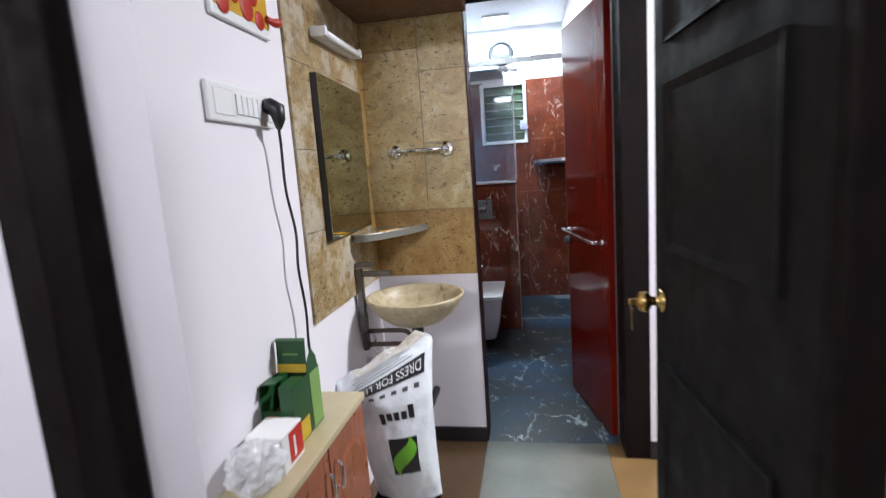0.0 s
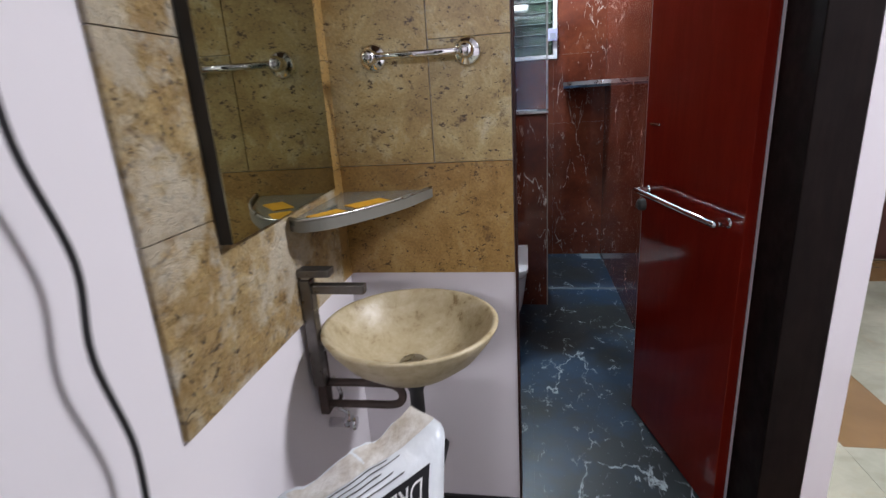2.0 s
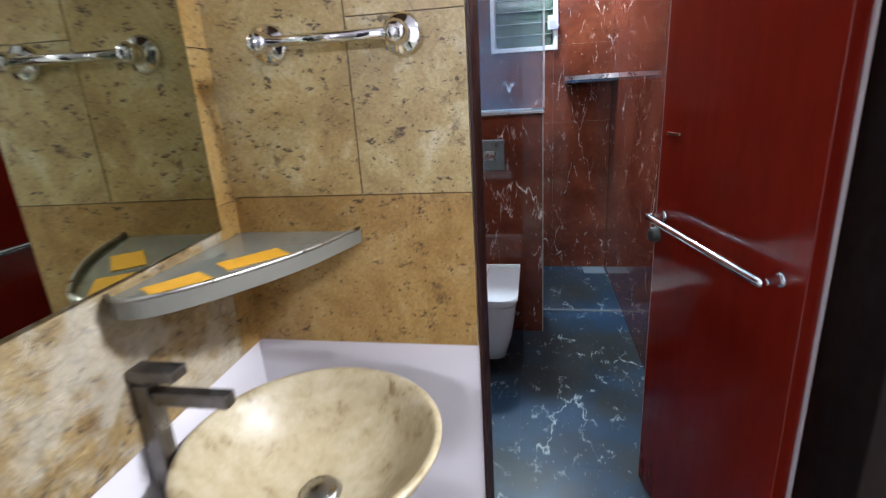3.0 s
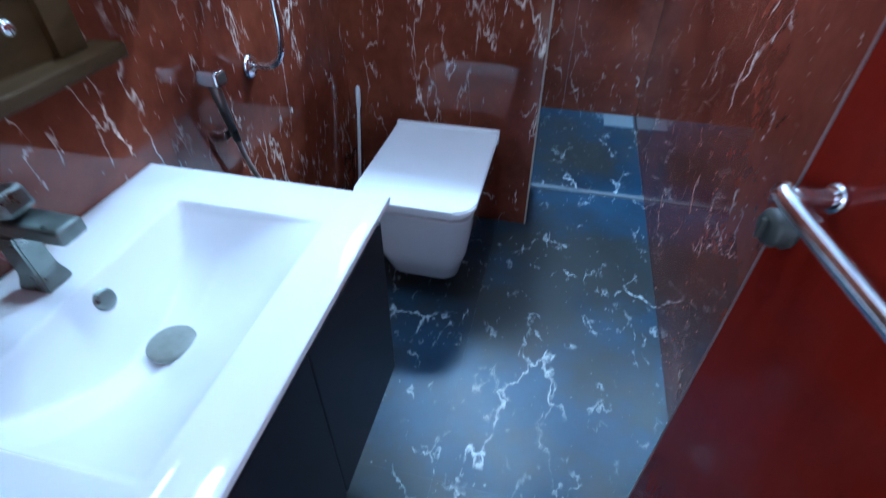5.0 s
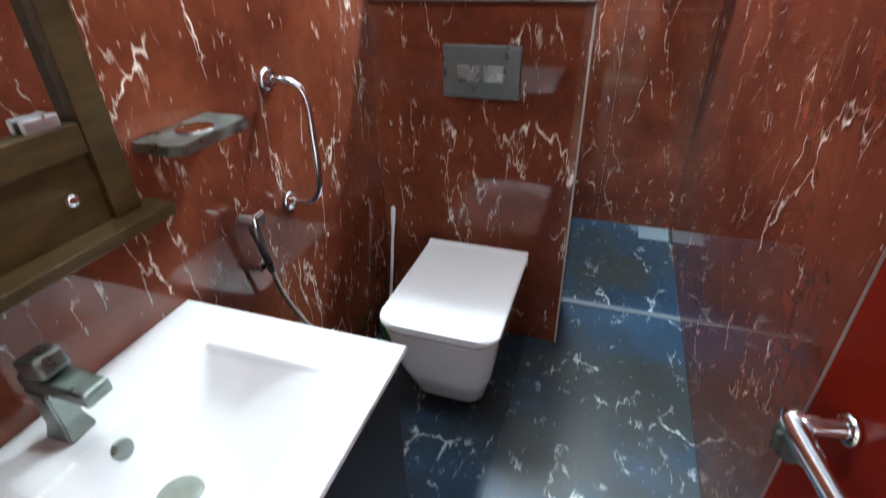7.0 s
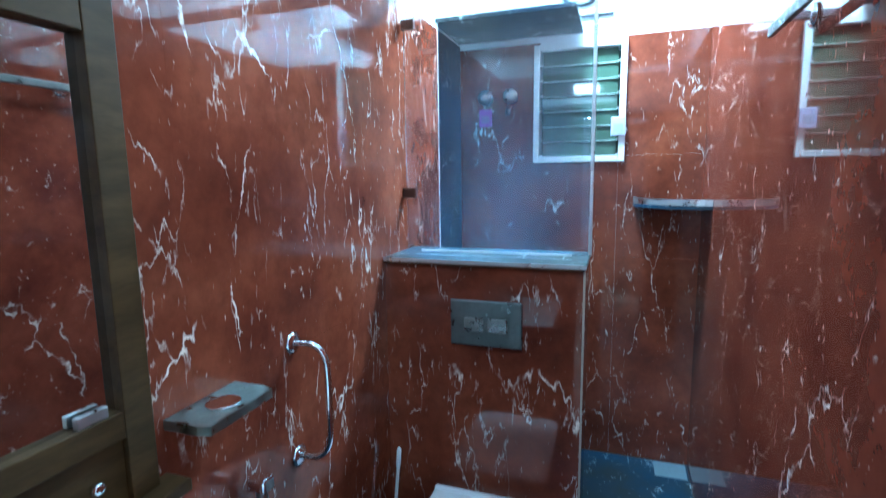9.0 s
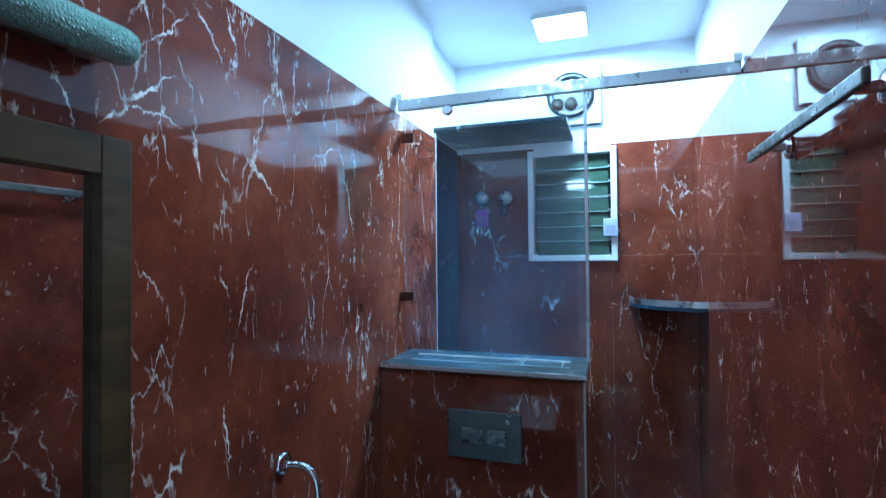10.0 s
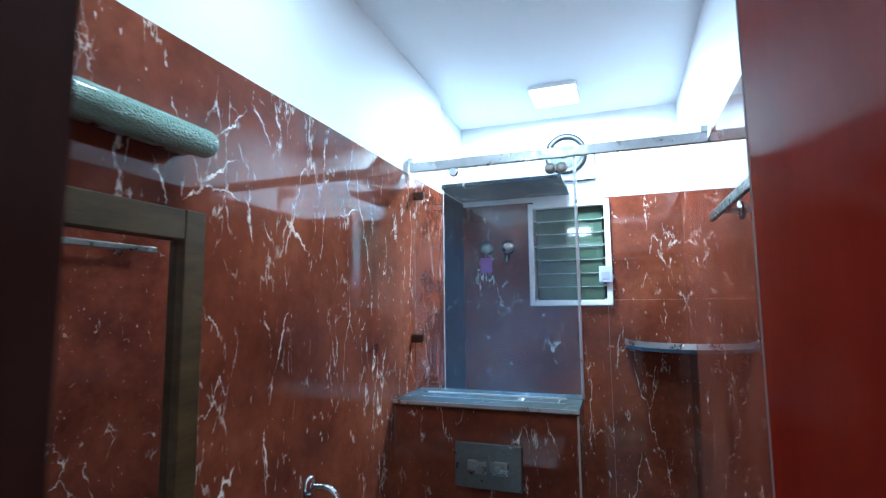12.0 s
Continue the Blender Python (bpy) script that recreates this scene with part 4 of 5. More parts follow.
def shower_fittings():
    for x, name in ((-0.432, "shower_tap"), (-0.300, "shower_tap")):
        t = thing(name, (x, YB, 1.915), "round chrome shower tap on the red wall", "tap", "shower taps")
        part("flange", lathe([(0.005, 0), (0.034, 0), (0.034, 0.005), (0.018, 0.012), (0.016, 0.03)], (x, YB, 1.915), (0, -1, 0), 22), CHROME, t)
        part("knob", lathe([(0.012, 0), (0.030, 0.004), (0.038, 0.018), (0.038, 0.032), (0.030, 0.046), (0.012, 0.052)], (x, YB - 0.03, 1.918), (0, -1, 0), 22), STEEL, t)
        if x > -0.4:
            part("spout", piped(curve_points([(x - 0.010, YB - 0.006, 1.872), (x - 0.012, YB - 0.030, 1.866), (x - 0.014, YB - 0.040, 1.846), (x - 0.014, YB - 0.040, 1.828)], 4), 0.013, 12), DULL, t)
    for x, z, c, nm in ((-0.435, 1.815, (0.42, 0.10, 0.42), "pink paper air freshener packet hung on the tap"), (0.236, 1.745, (0.55, 0.56, 0.80), "lilac and white air freshener packet on the window")):
        p = thing("air_freshener", (x, YB - 0.03, z - 0.05), nm, "air freshener")
        bm = boxed(x - 0.035, x + 0.035, YB - 0.040, YB - 0.030, z - 0.045, z + 0.045, bevel=0.004)
        part("packet", bm, plain("packet_paper", c, 0.5, 0.3, 40), p)
        part("print", boxed(x - 0.022, x + 0.022, YB - 0.0412, YB - 0.0402, z - 0.028, z + 0.012), plain("packet_print", tuple(min(1, q * 0.5 + 0.1) for q in c), 0.5), p)
        part("loop", piped([(x, YB - 0.035, z + 0.043), (x, YB - 0.04, z + 0.075), (x + 0.003, YB - 0.04, z + 0.095)], 0.002, 6), STEEL, p)
    c = thing("corner_shelf", (0.55, 2.80, 1.36), "curved dark stone corner shelf with a chrome rail", "corner shelf")
    r, n = 0.312, 16
    cx, cy = XR - 0.001, YB - 0.001
    arc = [(cx - r * math.cos(math.pi / 2 * k / n), cy - r * math.sin(math.pi / 2 * k / n)) for k in range(n + 1)]
    part("board", prism(arc + [(cx, cy)], 1.352, 1.368, 0.002), BLUE, c)
    bm = bmesh.new()
    cols = []
    for x, y in arc:
        f = 0.004 / r
        inner = (x + f * (cx - x), y + f * (cy - y))
        cols.append([bm.verts.new((x, y, 1.3685)), bm.verts.new((x, y, 1.396)), bm.verts.new((*inner, 1.396)), bm.verts.new((*inner, 1.3685))])
    for a, b in zip(cols, cols[1:]):
        for k in range(4):
            bm.faces.new((a[k], a[(k + 1) % 4], b[(k + 1) % 4], b[k]))
    bm.faces.new(cols[0][::-1])
    bm.faces.new(cols[-1])
    part("rim", bm, ALU, c, "brushed aluminium rim")
    t = thing("towel_bar", (XR, 1.3, 1.84), "flat chrome towel bar on the red wall", "towel bar")
    part("bar", boxed(XR - 0.058, XR - 0.046, 1.00, 1.63, 1.832, 1.858, bevel=0.003), DULL, t)
    for y in (1.06, 1.50):
        part("arm", boxed(XR - 0.0465, XR - 0.001, y - 0.010, y + 0.010, 1.835, 1.852, bevel=0.003), CHROME, t)
        part("flange", lathe([(0.005, 0.0005), (0.026, 0.0005), (0.026, 0.006), (0.012, 0.010)], (XR, y, 1.843), (-1, 0, 0), 20), CHROME, t)
    d = thing("floor_drain", (0.56, 2.80, -0.004), "square steel floor drain cover", "floor drain")
    part("grate", boxed(0.47, 0.622, 2.735, 2.872, -0.004, 0.0, bevel=0.001), plain("scaled_drain_steel", (0.20, 0.25, 0.29), 0.45, 0.35, 60), d)
    l = thing("ceiling_light", (0.03, 2.52, H), "square white led ceiling panel, lit", "ceiling light", "bathroom ceiling lights")
    part("frame", prism(rounded(-0.092, 0.152, 2.392, 2.648, 0.02), H - 0.022, H - 0.001, 0.003), WHITE_PLASTIC, l)
    glow = Mat("lit_diffuser", 0.5, 0, (0.9, 0.9, 0.9))
    glow.b.inputs["Emission Color"].default_value = (0.90, 0.96, 1.0, 1)
    glow.b.inputs["Emission Strength"].default_value = 9
    part("diffuser", prism(rounded(-0.083, 0.143, 2.401, 2.639, 0.018), H - 0.0235, H - 0.0222), glow.m, l)
    copy_thing(l, pose(-0.05, 0.80, H))


shower_fittings()


# ---- doors ----
def bath_door():
    hx, hy, fx, fy = 0.606, 0.064, 0.468, 0.652
    length = math.hypot(fx - hx, fy - hy)
    turn = math.degrees(math.atan2(fy - hy, fx - hx))
    m = pose(hx, hy, 0, 0, 0, turn)
    d = tagged(new("door_1"), "open glossy dark red laminate bathroom door", "door", kind="structure")

    def bit(name, bm, mat, label="", parent=None):
        bm.transform(m)
        return part(name, bm, mat, parent or d, label)

    bit("leaf", boxed(0.0, length - 0.004, -0.034, 0.0, 0.008, 2.06, bevel=0.002), DOOR_RED)
    bit("edge_band", boxed(length - 0.0038, length, -0.034, 0.0, 0.008, 2.06, bevel=0.001), DOOR_EDGE, "mauve brown edge strip")
    h = bit("pull_handle", piped(curve_points([(length - 0.058, 0.0, 0.970), (length - 0.058, 0.040, 0.970), (length - 0.068, 0.050, 0.970), (length - 0.30, 0.050, 0.963), (length - 0.528, 0.050, 0.957), (length - 0.542, 0.040, 0.956), (length - 0.542, 0.0, 0.956)], 5), 0.010, 12), CHROME, "chrome pull handle")
    for q, z in ((0.058, 0.970), (0.542, 0.956)):
        bit("rose", lathe([(0.004, 0.0005), (0.015, 0.0005), (0.015, 0.006), (0.011, 0.009)], (length - q, 0.0, z), (0, 1, 0), 18), CHROME, "", h)
    k = bit("lock_knob", lathe([(0.006, 0.0005), (0.023, 0.0005), (0.024, 0.005), (0.020, 0.008), (0.022, 0.018), (0.018, 0.023), (0.004, 0.024)], (length - 0.020, 0.0, 0.905), (0, 1, 0), 22), KNOB_GREY, "dull grey round lock knob")
    bit("turn_piece", boxed(length - 0.023, length - 0.017, 0.0242, 0.032, 0.892, 0.918, bevel=0.002), KNOB_GREY, "", k)
    bit("latch", boxed(length + 0.0002, length + 0.010, -0.022, -0.012, 0.930, 0.952, bevel=0.002), BRASS)
    bit("bolt", boxed(length - 0.12, length - 0.05, 0.0005, 0.010, 1.20, 1.208, bevel=0.002), CHROME)


bath_door()


def room_door():
    hx, hy, fx, fy = 0.662, -1.560, 0.606, -0.830
    length = math.hypot(fx - hx, fy - hy)
    m = pose(hx, hy, 0, 0, 0, math.degrees(math.atan2(fy - hy, fx - hx)))
    d = tagged(new("door_2"), "open dark brown panelled door with a brass knob", "door", kind="structure")

    def bit(name, bm, mat, label="", parent=None):
        bm.transform(m)
        return part(name, bm, mat, parent or d, label)

    bit("leaf", boxed(0.0, length, -0.038, 0.0, 0.008, 2.06, bevel=0.003), DOOR_DARK)
    for za, zb in ((0.16, 0.78), (1.10, 1.52), (1.62, 1.94)):
        bm = boxed(0.10, length - 0.10, -0.001, 0.011, za, zb)
        top = [f for f in bm.faces if f.normal.y > 0.9]
        res = bmesh.ops.inset_region(bm, faces=top, thickness=0.030, depth=0.0)
        for v in {v for f in top for v in f.verts}:
            v.co.y -= 0.007
        bit("panel", bm, DOOR_DARK)
    for side, y in ((1, 0.0), (-1, -0.038)):
        k = bit("knob", lathe([(0.010, 0.0), (0.032, 0.001), (0.033, 0.006), (0.014, 0.012), (0.012, 0.030), (0.026, 0.040), (0.030, 0.052), (0.026, 0.064), (0.012, 0.070)], (length - 0.06, y, 0.945), (0, side, 0), 28), BRASS, "brass door knob")
        if side > 0:
            bit("key", boxed(length - 0.064, length - 0.056, 0.070, 0.092, 0.935, 0.955, bevel=0.002), BRASS, "", k)
    bit("hanging_key", boxed(length - 0.072, length - 0.048, 0.084, 0.087, 0.865, 0.930, bevel=0.001), BRASS, "brass key on a ring")


room_door()


# ---- basin niche ----
def stone_basin():
    b = thing("stone_basin", (-0.232, -0.27, 0.70), "round beige stone wash basin on a rusty wall bracket", "basin")
    m = Mat("cream_basin_stone", 0.38)
    w = m.warp(m.co, 7, 0.08)
    c = m.ramp(m.noise(22, 6, 0.7, w).outputs[0], (0.34, (0.21, 0.15, 0.07)), (0.42, (0.39, 0.32, 0.19)), (0.52, (0.45, 0.38, 0.24)), (0.68, (0.54, 0.48, 0.34)))
    m.colour(m.mix(m.ramp(m.noise(5, 4, 0.6).outputs[0], (0.45, 0.0), (0.7, 0.45)), c, (0.42, 0.34, 0.20)))
    m.bump(m.noise(60, 4).outputs[0], 0.35, 0.002)
    prof = [(0.030, 0.0), (0.060, 0.002), (0.110, 0.022), (0.155, 0.060), (0.187, 0.105), (0.199, 0.128), (0.200, 0.133), (0.196, 0.136),
            (0.188, 0.134), (0.176, 0.112), (0.146, 0.072), (0.100, 0.038), (0.055, 0.020), (0.026, 0.016)]
    bowl = lathe([(r * 1.065, h) for r, h in prof], (-0.247, -0.262, 0.694), n=56)
    part("bowl", bowl, m.m, b)
    part("drain", lathe([(0.004, 0), (0.034, 0.0), (0.036, 0.007), (0.030, 0.014), (0.006, 0.015)], (-0.247, -0.262, 0.7085), n=24), STEEL, b, "dull steel basin drain")
    part("waste_pipe", piped(curve_points([(-0.247, -0.262, 0.70), (-0.245, -0.262, 0.58), (-0.240, -0.258, 0.36), (-0.236, -0.20, 0.28), (-0.24, -0.08, 0.27), (-0.24, 0.009, 0.27)], 5), [0.026] * 3 + [0.018] * 23, 14), BLACK, b)
    k = thing("basin_bracket", (-0.46, -0.31, 0.66), "rusty bent steel bracket under the basin", "bracket")
    RUST = plain("rusty_steel", (0.085, 0.055, 0.045), 0.6, 0.6, 40)
    part("wall_bar", boxed(-0.4775, -0.455, -0.330, -0.295, 0.60, 0.76, bevel=0.003), RUST, k)
    part("loop", piped(curve_points([(-0.455, -0.312, 0.682), (-0.36, -0.312, 0.684), (-0.29, -0.312, 0.680), (-0.268, -0.312, 0.655), (-0.285, -0.312, 0.628), (-0.36, -0.312, 0.624), (-0.455, -0.312, 0.622)], 6), 0.010, 10), RUST, k)
    t = thing("basin_pillar_tap", (-0.45, -0.31, 0.76), "tall square grey steel tap beside the stone basin", "tap")
    part("column", boxed(-0.4770, -0.449, -0.348, -0.318, 0.690, 0.962, bevel=0.003), DULL, t)
    part("spout", boxed(-0.4492, -0.325, -0.345, -0.321, 0.928, 0.950, bevel=0.003), DULL, t)
    part("lever", boxed(-0.4770, -0.400, -0.351, -0.315, 0.970, 0.988, bevel=0.003), DULL, t)
    part("lever_neck", boxed(-0.472, -0.454, -0.342, -0.324, 0.9621, 0.9699), STEEL, t)
    v = thing("angle_valve", (-0.42, -0.30, 0.55), "chrome angle valve with a braided hose", "valve")
    part("hose", piped(curve_points([(-0.448, -0.300, 0.69), (-0.432, -0.296, 0.64), (-0.448, -0.290, 0.60), (-0.428, -0.280, 0.575), (-0.440, -0.270, 0.545), (-0.455, -0.262, 0.53)], 6), 0.006, 8), CHROME, v)
    part("body", piped([(-0.4875, -0.262, 0.53), (-0.45, -0.262, 0.53), (-0.43, -0.262, 0.53)], [0.014, 0.012, 0.012], 14), CHROME, v)
    part("handle", lathe([(0.006, 0), (0.018, 0.002), (0.018, 0.014), (0.006, 0.016)], (-0.430, -0.262, 0.53), (1, 0, 0), 12), CHROME, v)


stone_basin()


def niche_fittings():
    s = thing("glass_corner_shelf", (-0.40, -0.15, 1.09), "curved grey glass corner shelf with yellow stickers", "corner shelf")
    cx, cy = -0.4775, -0.0005
    arc = [(p[0], p[1]) for p in curve_points([(cx, -0.345, 0), (-0.445, -0.362, 0), (-0.398, -0.342, 0), (-0.332, -0.258, 0), (-0.270, -0.142, 0), (-0.226, cy, 0)], 5)]
    shelf_glass = Mat("grey_shelf_glass", 0.10, 0, (0.17, 0.18, 0.16))
    shelf_glass.b.inputs["Coat Weight"].default_value = 0.5
    part("board", prism([(cx, cy)] + arc, 1.092, 1.100, 0.001), shelf_glass.m, s)
    frosted = Mat("frosted_rim", 0.30, 0, (0.17, 0.165, 0.14))
    bm = bmesh.new()
    cols = [[bm.verts.new((x + e, y - e * 0.5, h)) for e, h in ((0.0005, 1.078), (0.006, 1.079), (0.006, 1.104), (0.0005, 1.105))] for x, y in arc]
    for a, b in zip(cols, cols[1:]):
        for k in range(4):
            bm.faces.new((a[k], a[(k + 1) % 4], b[(k + 1) % 4], b[k]))
    bm.faces.new(cols[0][::-1])
    bm.faces.new(cols[-1])
    part("rim", bm, frosted.m, s, "pale frosted front rim")
    part("rail", piped([(x + 0.003, y - 0.0015, 1.107) for x, y in arc], 0.0035, 8), STEEL, s)
    yellow = plain("yellow_sticker", (0.72, 0.36, 0.02), 0.5, 0.25, 60)
    for x, y, a, w in ((-0.352, -0.170, 52, 0.105), (-0.410, -0.285, 58, 0.085)):
        bm = boxed(-w / 2, w / 2, -0.026, 0.026, 0, 0.0012)
        bm.transform(pose(x, y, 1.1005, 0, 0, a))
        part("sticker", bm, yellow, s, "yellow paper sticker")
    t = thing("niche_towel_bar", (-0.23, 0.0, 1.445), "polished chrome towel bar with round flanges", "towel bar")
    part("bar", piped([(-0.350, -0.045, 1.446), (-0.110, -0.045, 1.446)], 0.009, 14), CHROME, t)
    for x in (-0.352, -0.108):
        part("flange", lathe([(0.008, 0.0005), (0.034, 0.0005), (0.035, 0.008), (0.030, 0.014), (0.020, 0.018), (0.014, 0.024), (0.016, 0.040), (0.020, 0.050), (0.014, 0.060), (0.005, 0.063)], (x, 0.0, 1.446), (0, -1, 0), 26), CHROME, t)
    m = thing("niche_mirror", (-0.478, -0.37, 1.12), "frameless mirror with a black backing edge", "mirror")
    part("backing", prism([(-0.4775, -0.600), (-0.4535, -0.600), (-0.4755, -0.066), (-0.4775, -0.066)], 1.122, 1.716), BLACK, m)
    part("glass", prism([(-0.4532, -0.599), (-0.4512, -0.599), (-0.4732, -0.067), (-0.4752, -0.067)], 1.123, 1.715), MIRROR, m)
    l = thing("tube_light", (-0.478, -0.38, 1.86), "unlit white tube light on the stone wall", "tube light")
    part("batten", boxed(-0.4775, -0.452, -0.56, -0.17, 1.845, 1.880, bevel=0.003), WHITE_PLASTIC, l)
    part("tube", piped([(-0.432, -0.545, 1.858), (-0.432, -0.185, 1.858)], 0.013, 14), WHITE_PLASTIC, l)
    for y in (-0.555, -0.178):
        part("holder", boxed(-0.4535, -0.416, y - 0.010, y + 0.010, 1.842, 1.876, bevel=0.003), WHITE_PLASTIC, l)


niche_fittings()


def wall_things():
    X = -0.488
    s = thing("switchboard", (X, -1.06, 1.55), "white modular switchboard with a black plug", "switchboard")
    part("plate", boxed(X + 0.0005, X + 0.014, -1.212, -0.905, 1.502, 1.597, bevel=0.004), WHITE_PLASTIC, s)
    for k in range(5):
        y = -1.085 + 0.026 * k
        bm = boxed(X + 0.0142, X + 0.0185, y - 0.0115, y + 0.0115, 1.524, 1.576, bevel=0.002)
        part("switch", bm, WHITE_PLASTIC, s)
    part("socket", boxed(X + 0.0142, X + 0.0165, -1.190, -1.110, 1.518, 1.582, bevel=0.002), WHITE_PLASTIC, s)
    part("socket", boxed(X + 0.0142, X + 0.0165, -0.945, -0.912, 1.518, 1.582, bevel=0.002), WHITE_PLASTIC, s)
    c = thing("plug_and_cable", (X, -0.93, 1.55), "black power plug with a long hanging cable", "power cable")
    part("plug", piped([(X + 0.018, -0.950, 1.562), (X + 0.030, -0.950, 1.560), (X + 0.052, -0.950, 1.548), (X + 0.054, -0.950, 1.520), (X + 0.048, -0.945, 1.495)], [0.020, 0.024, 0.024, 0.018, 0.008], 14), BLACK, c)
    cable = [(X + 0.048, -0.945, 1.497), (X + 0.042, -0.932, 1.445), (X + 0.038, -0.926, 1.32), (X + 0.040, -0.898, 1.19), (X + 0.040, -0.909, 1.08),
             (X + 0.038, -0.886, 0.945), (X + 0.036, -0.889, 0.82), (X + 0.036, -0.865, 0.72), (X + 0.036, -0.853, 0.640)]
    part("cable", piped(curve_points(cable, 7), 0.0043, 8), BLACK, c)
    p = thing("wall_picture", (X, -1.0, 1.76), "small yellow and red festive picture in a white frame", "picture")
    part("frame", boxed(X + 0.0005, X + 0.014, -1.150, -0.860, 1.760, 2.00, bevel=0.003), WHITE_PLASTIC, p)
    part("sheet", boxed(X + 0.0142, X + 0.0155, -1.138, -0.872, 1.786, 1.988), plain("yellow_print", (0.70, 0.40, 0.02), 0.4, 0.5, 18), p)
    red = plain("red_print", (0.50, 0.03, 0.015), 0.4, 0.4, 30)
    for y, z, r in ((-1.10, 1.80, 0.030), (-1.045, 1.835, 0.024), (-0.985, 1.815, 0.034), (-0.92, 1.80, 0.026), (-0.95, 1.86, 0.03), (-1.07, 1.88, 0.03)):
        part("blossom", lathe([(r * 0.4, 0), (r, 0.0005), (r * 0.9, 0.0018), (r * 0.3, 0.0022)], (X + 0.0156, y, z), (1, 0, 0), 10), red, p)
    part("tassel", piped(curve_points([(X + 0.016, -0.885, 1.815), (X + 0.030, -0.860, 1.808), (X + 0.034, -0.835, 1.815)], 4), [0.010] * 4 + [0.013] * 4 + [0.006], 8), red, p)


wall_things()


def low_cabinet():
    x0, x1, y0, y1, top = -0.4875, -0.345, -1.398, -0.800, 0.628
    c = thing("low_cabinet", (-0.41, -1.1, 0.0), "orange-brown wooden low cabinet with arched door panels", "cabinet")
    part("body", boxed(x0, x1, y0, y1, 0.0, 0.606, bevel=0.002), CAB_WOOD, c)
    w = (y1 - y0) / 2
    for k in range(2):
        ya, yb = y0 + w * k + 0.004, y0 + w * (k + 1) - 0.004
        d = part("door", boxed(x1 + 0.0005, x1 + 0.018, ya, yb, 0.06, 0.598, bevel=0.003), CAB_WOOD, c)
        n = 10
        ym, hw = (ya + yb) / 2, (yb - ya) / 2 - 0.05
        pts = [(ym - hw, 0.11), (ym + hw, 0.11)] + [(ym + hw * math.cos(math.pi * j / n), 0.46 + 0.07 * math.sin(math.pi * j / n)) for j in range(n + 1)]
        bm = bmesh.new()
        a = [bm.verts.new((x1 + 0.0178, y, z)) for y, z in pts]
        b = [bm.verts.new((x1 + 0.0235, ym + (y - ym) * 0.88, 0.30 + (z - 0.30) * 0.94)) for y, z in pts]
        for j in range(len(a)):
            bm.faces.new((a[j], a[(j + 1) % len(a)], b[(j + 1) % len(a)], b[j]))
        bm.faces.new(b)
        part("raised_panel", bm, CAB_WOOD, d)
        y = yb - 0.028 if k == 0 else ya + 0.028
        part("handle", piped(curve_points([(x1 + 0.018, y, 0.46), (x1 + 0.036, y, 0.465), (x1 + 0.040, y, 0.50), (x1 + 0.036, y, 0.535), (x1 + 0.018, y, 0.54)], 5), 0.0055, 8), CHROME, d, "chrome bow handle")
    t = thing("counter_top", (-0.41, -1.1, 0.607), "cream stone counter on the low cabinet", "counter")
    part("slab", boxed(x0, x1 + 0.026, y0, y1 + 0.006, 0.6065, top, bevel=0.003), COUNTER, t)
    return top


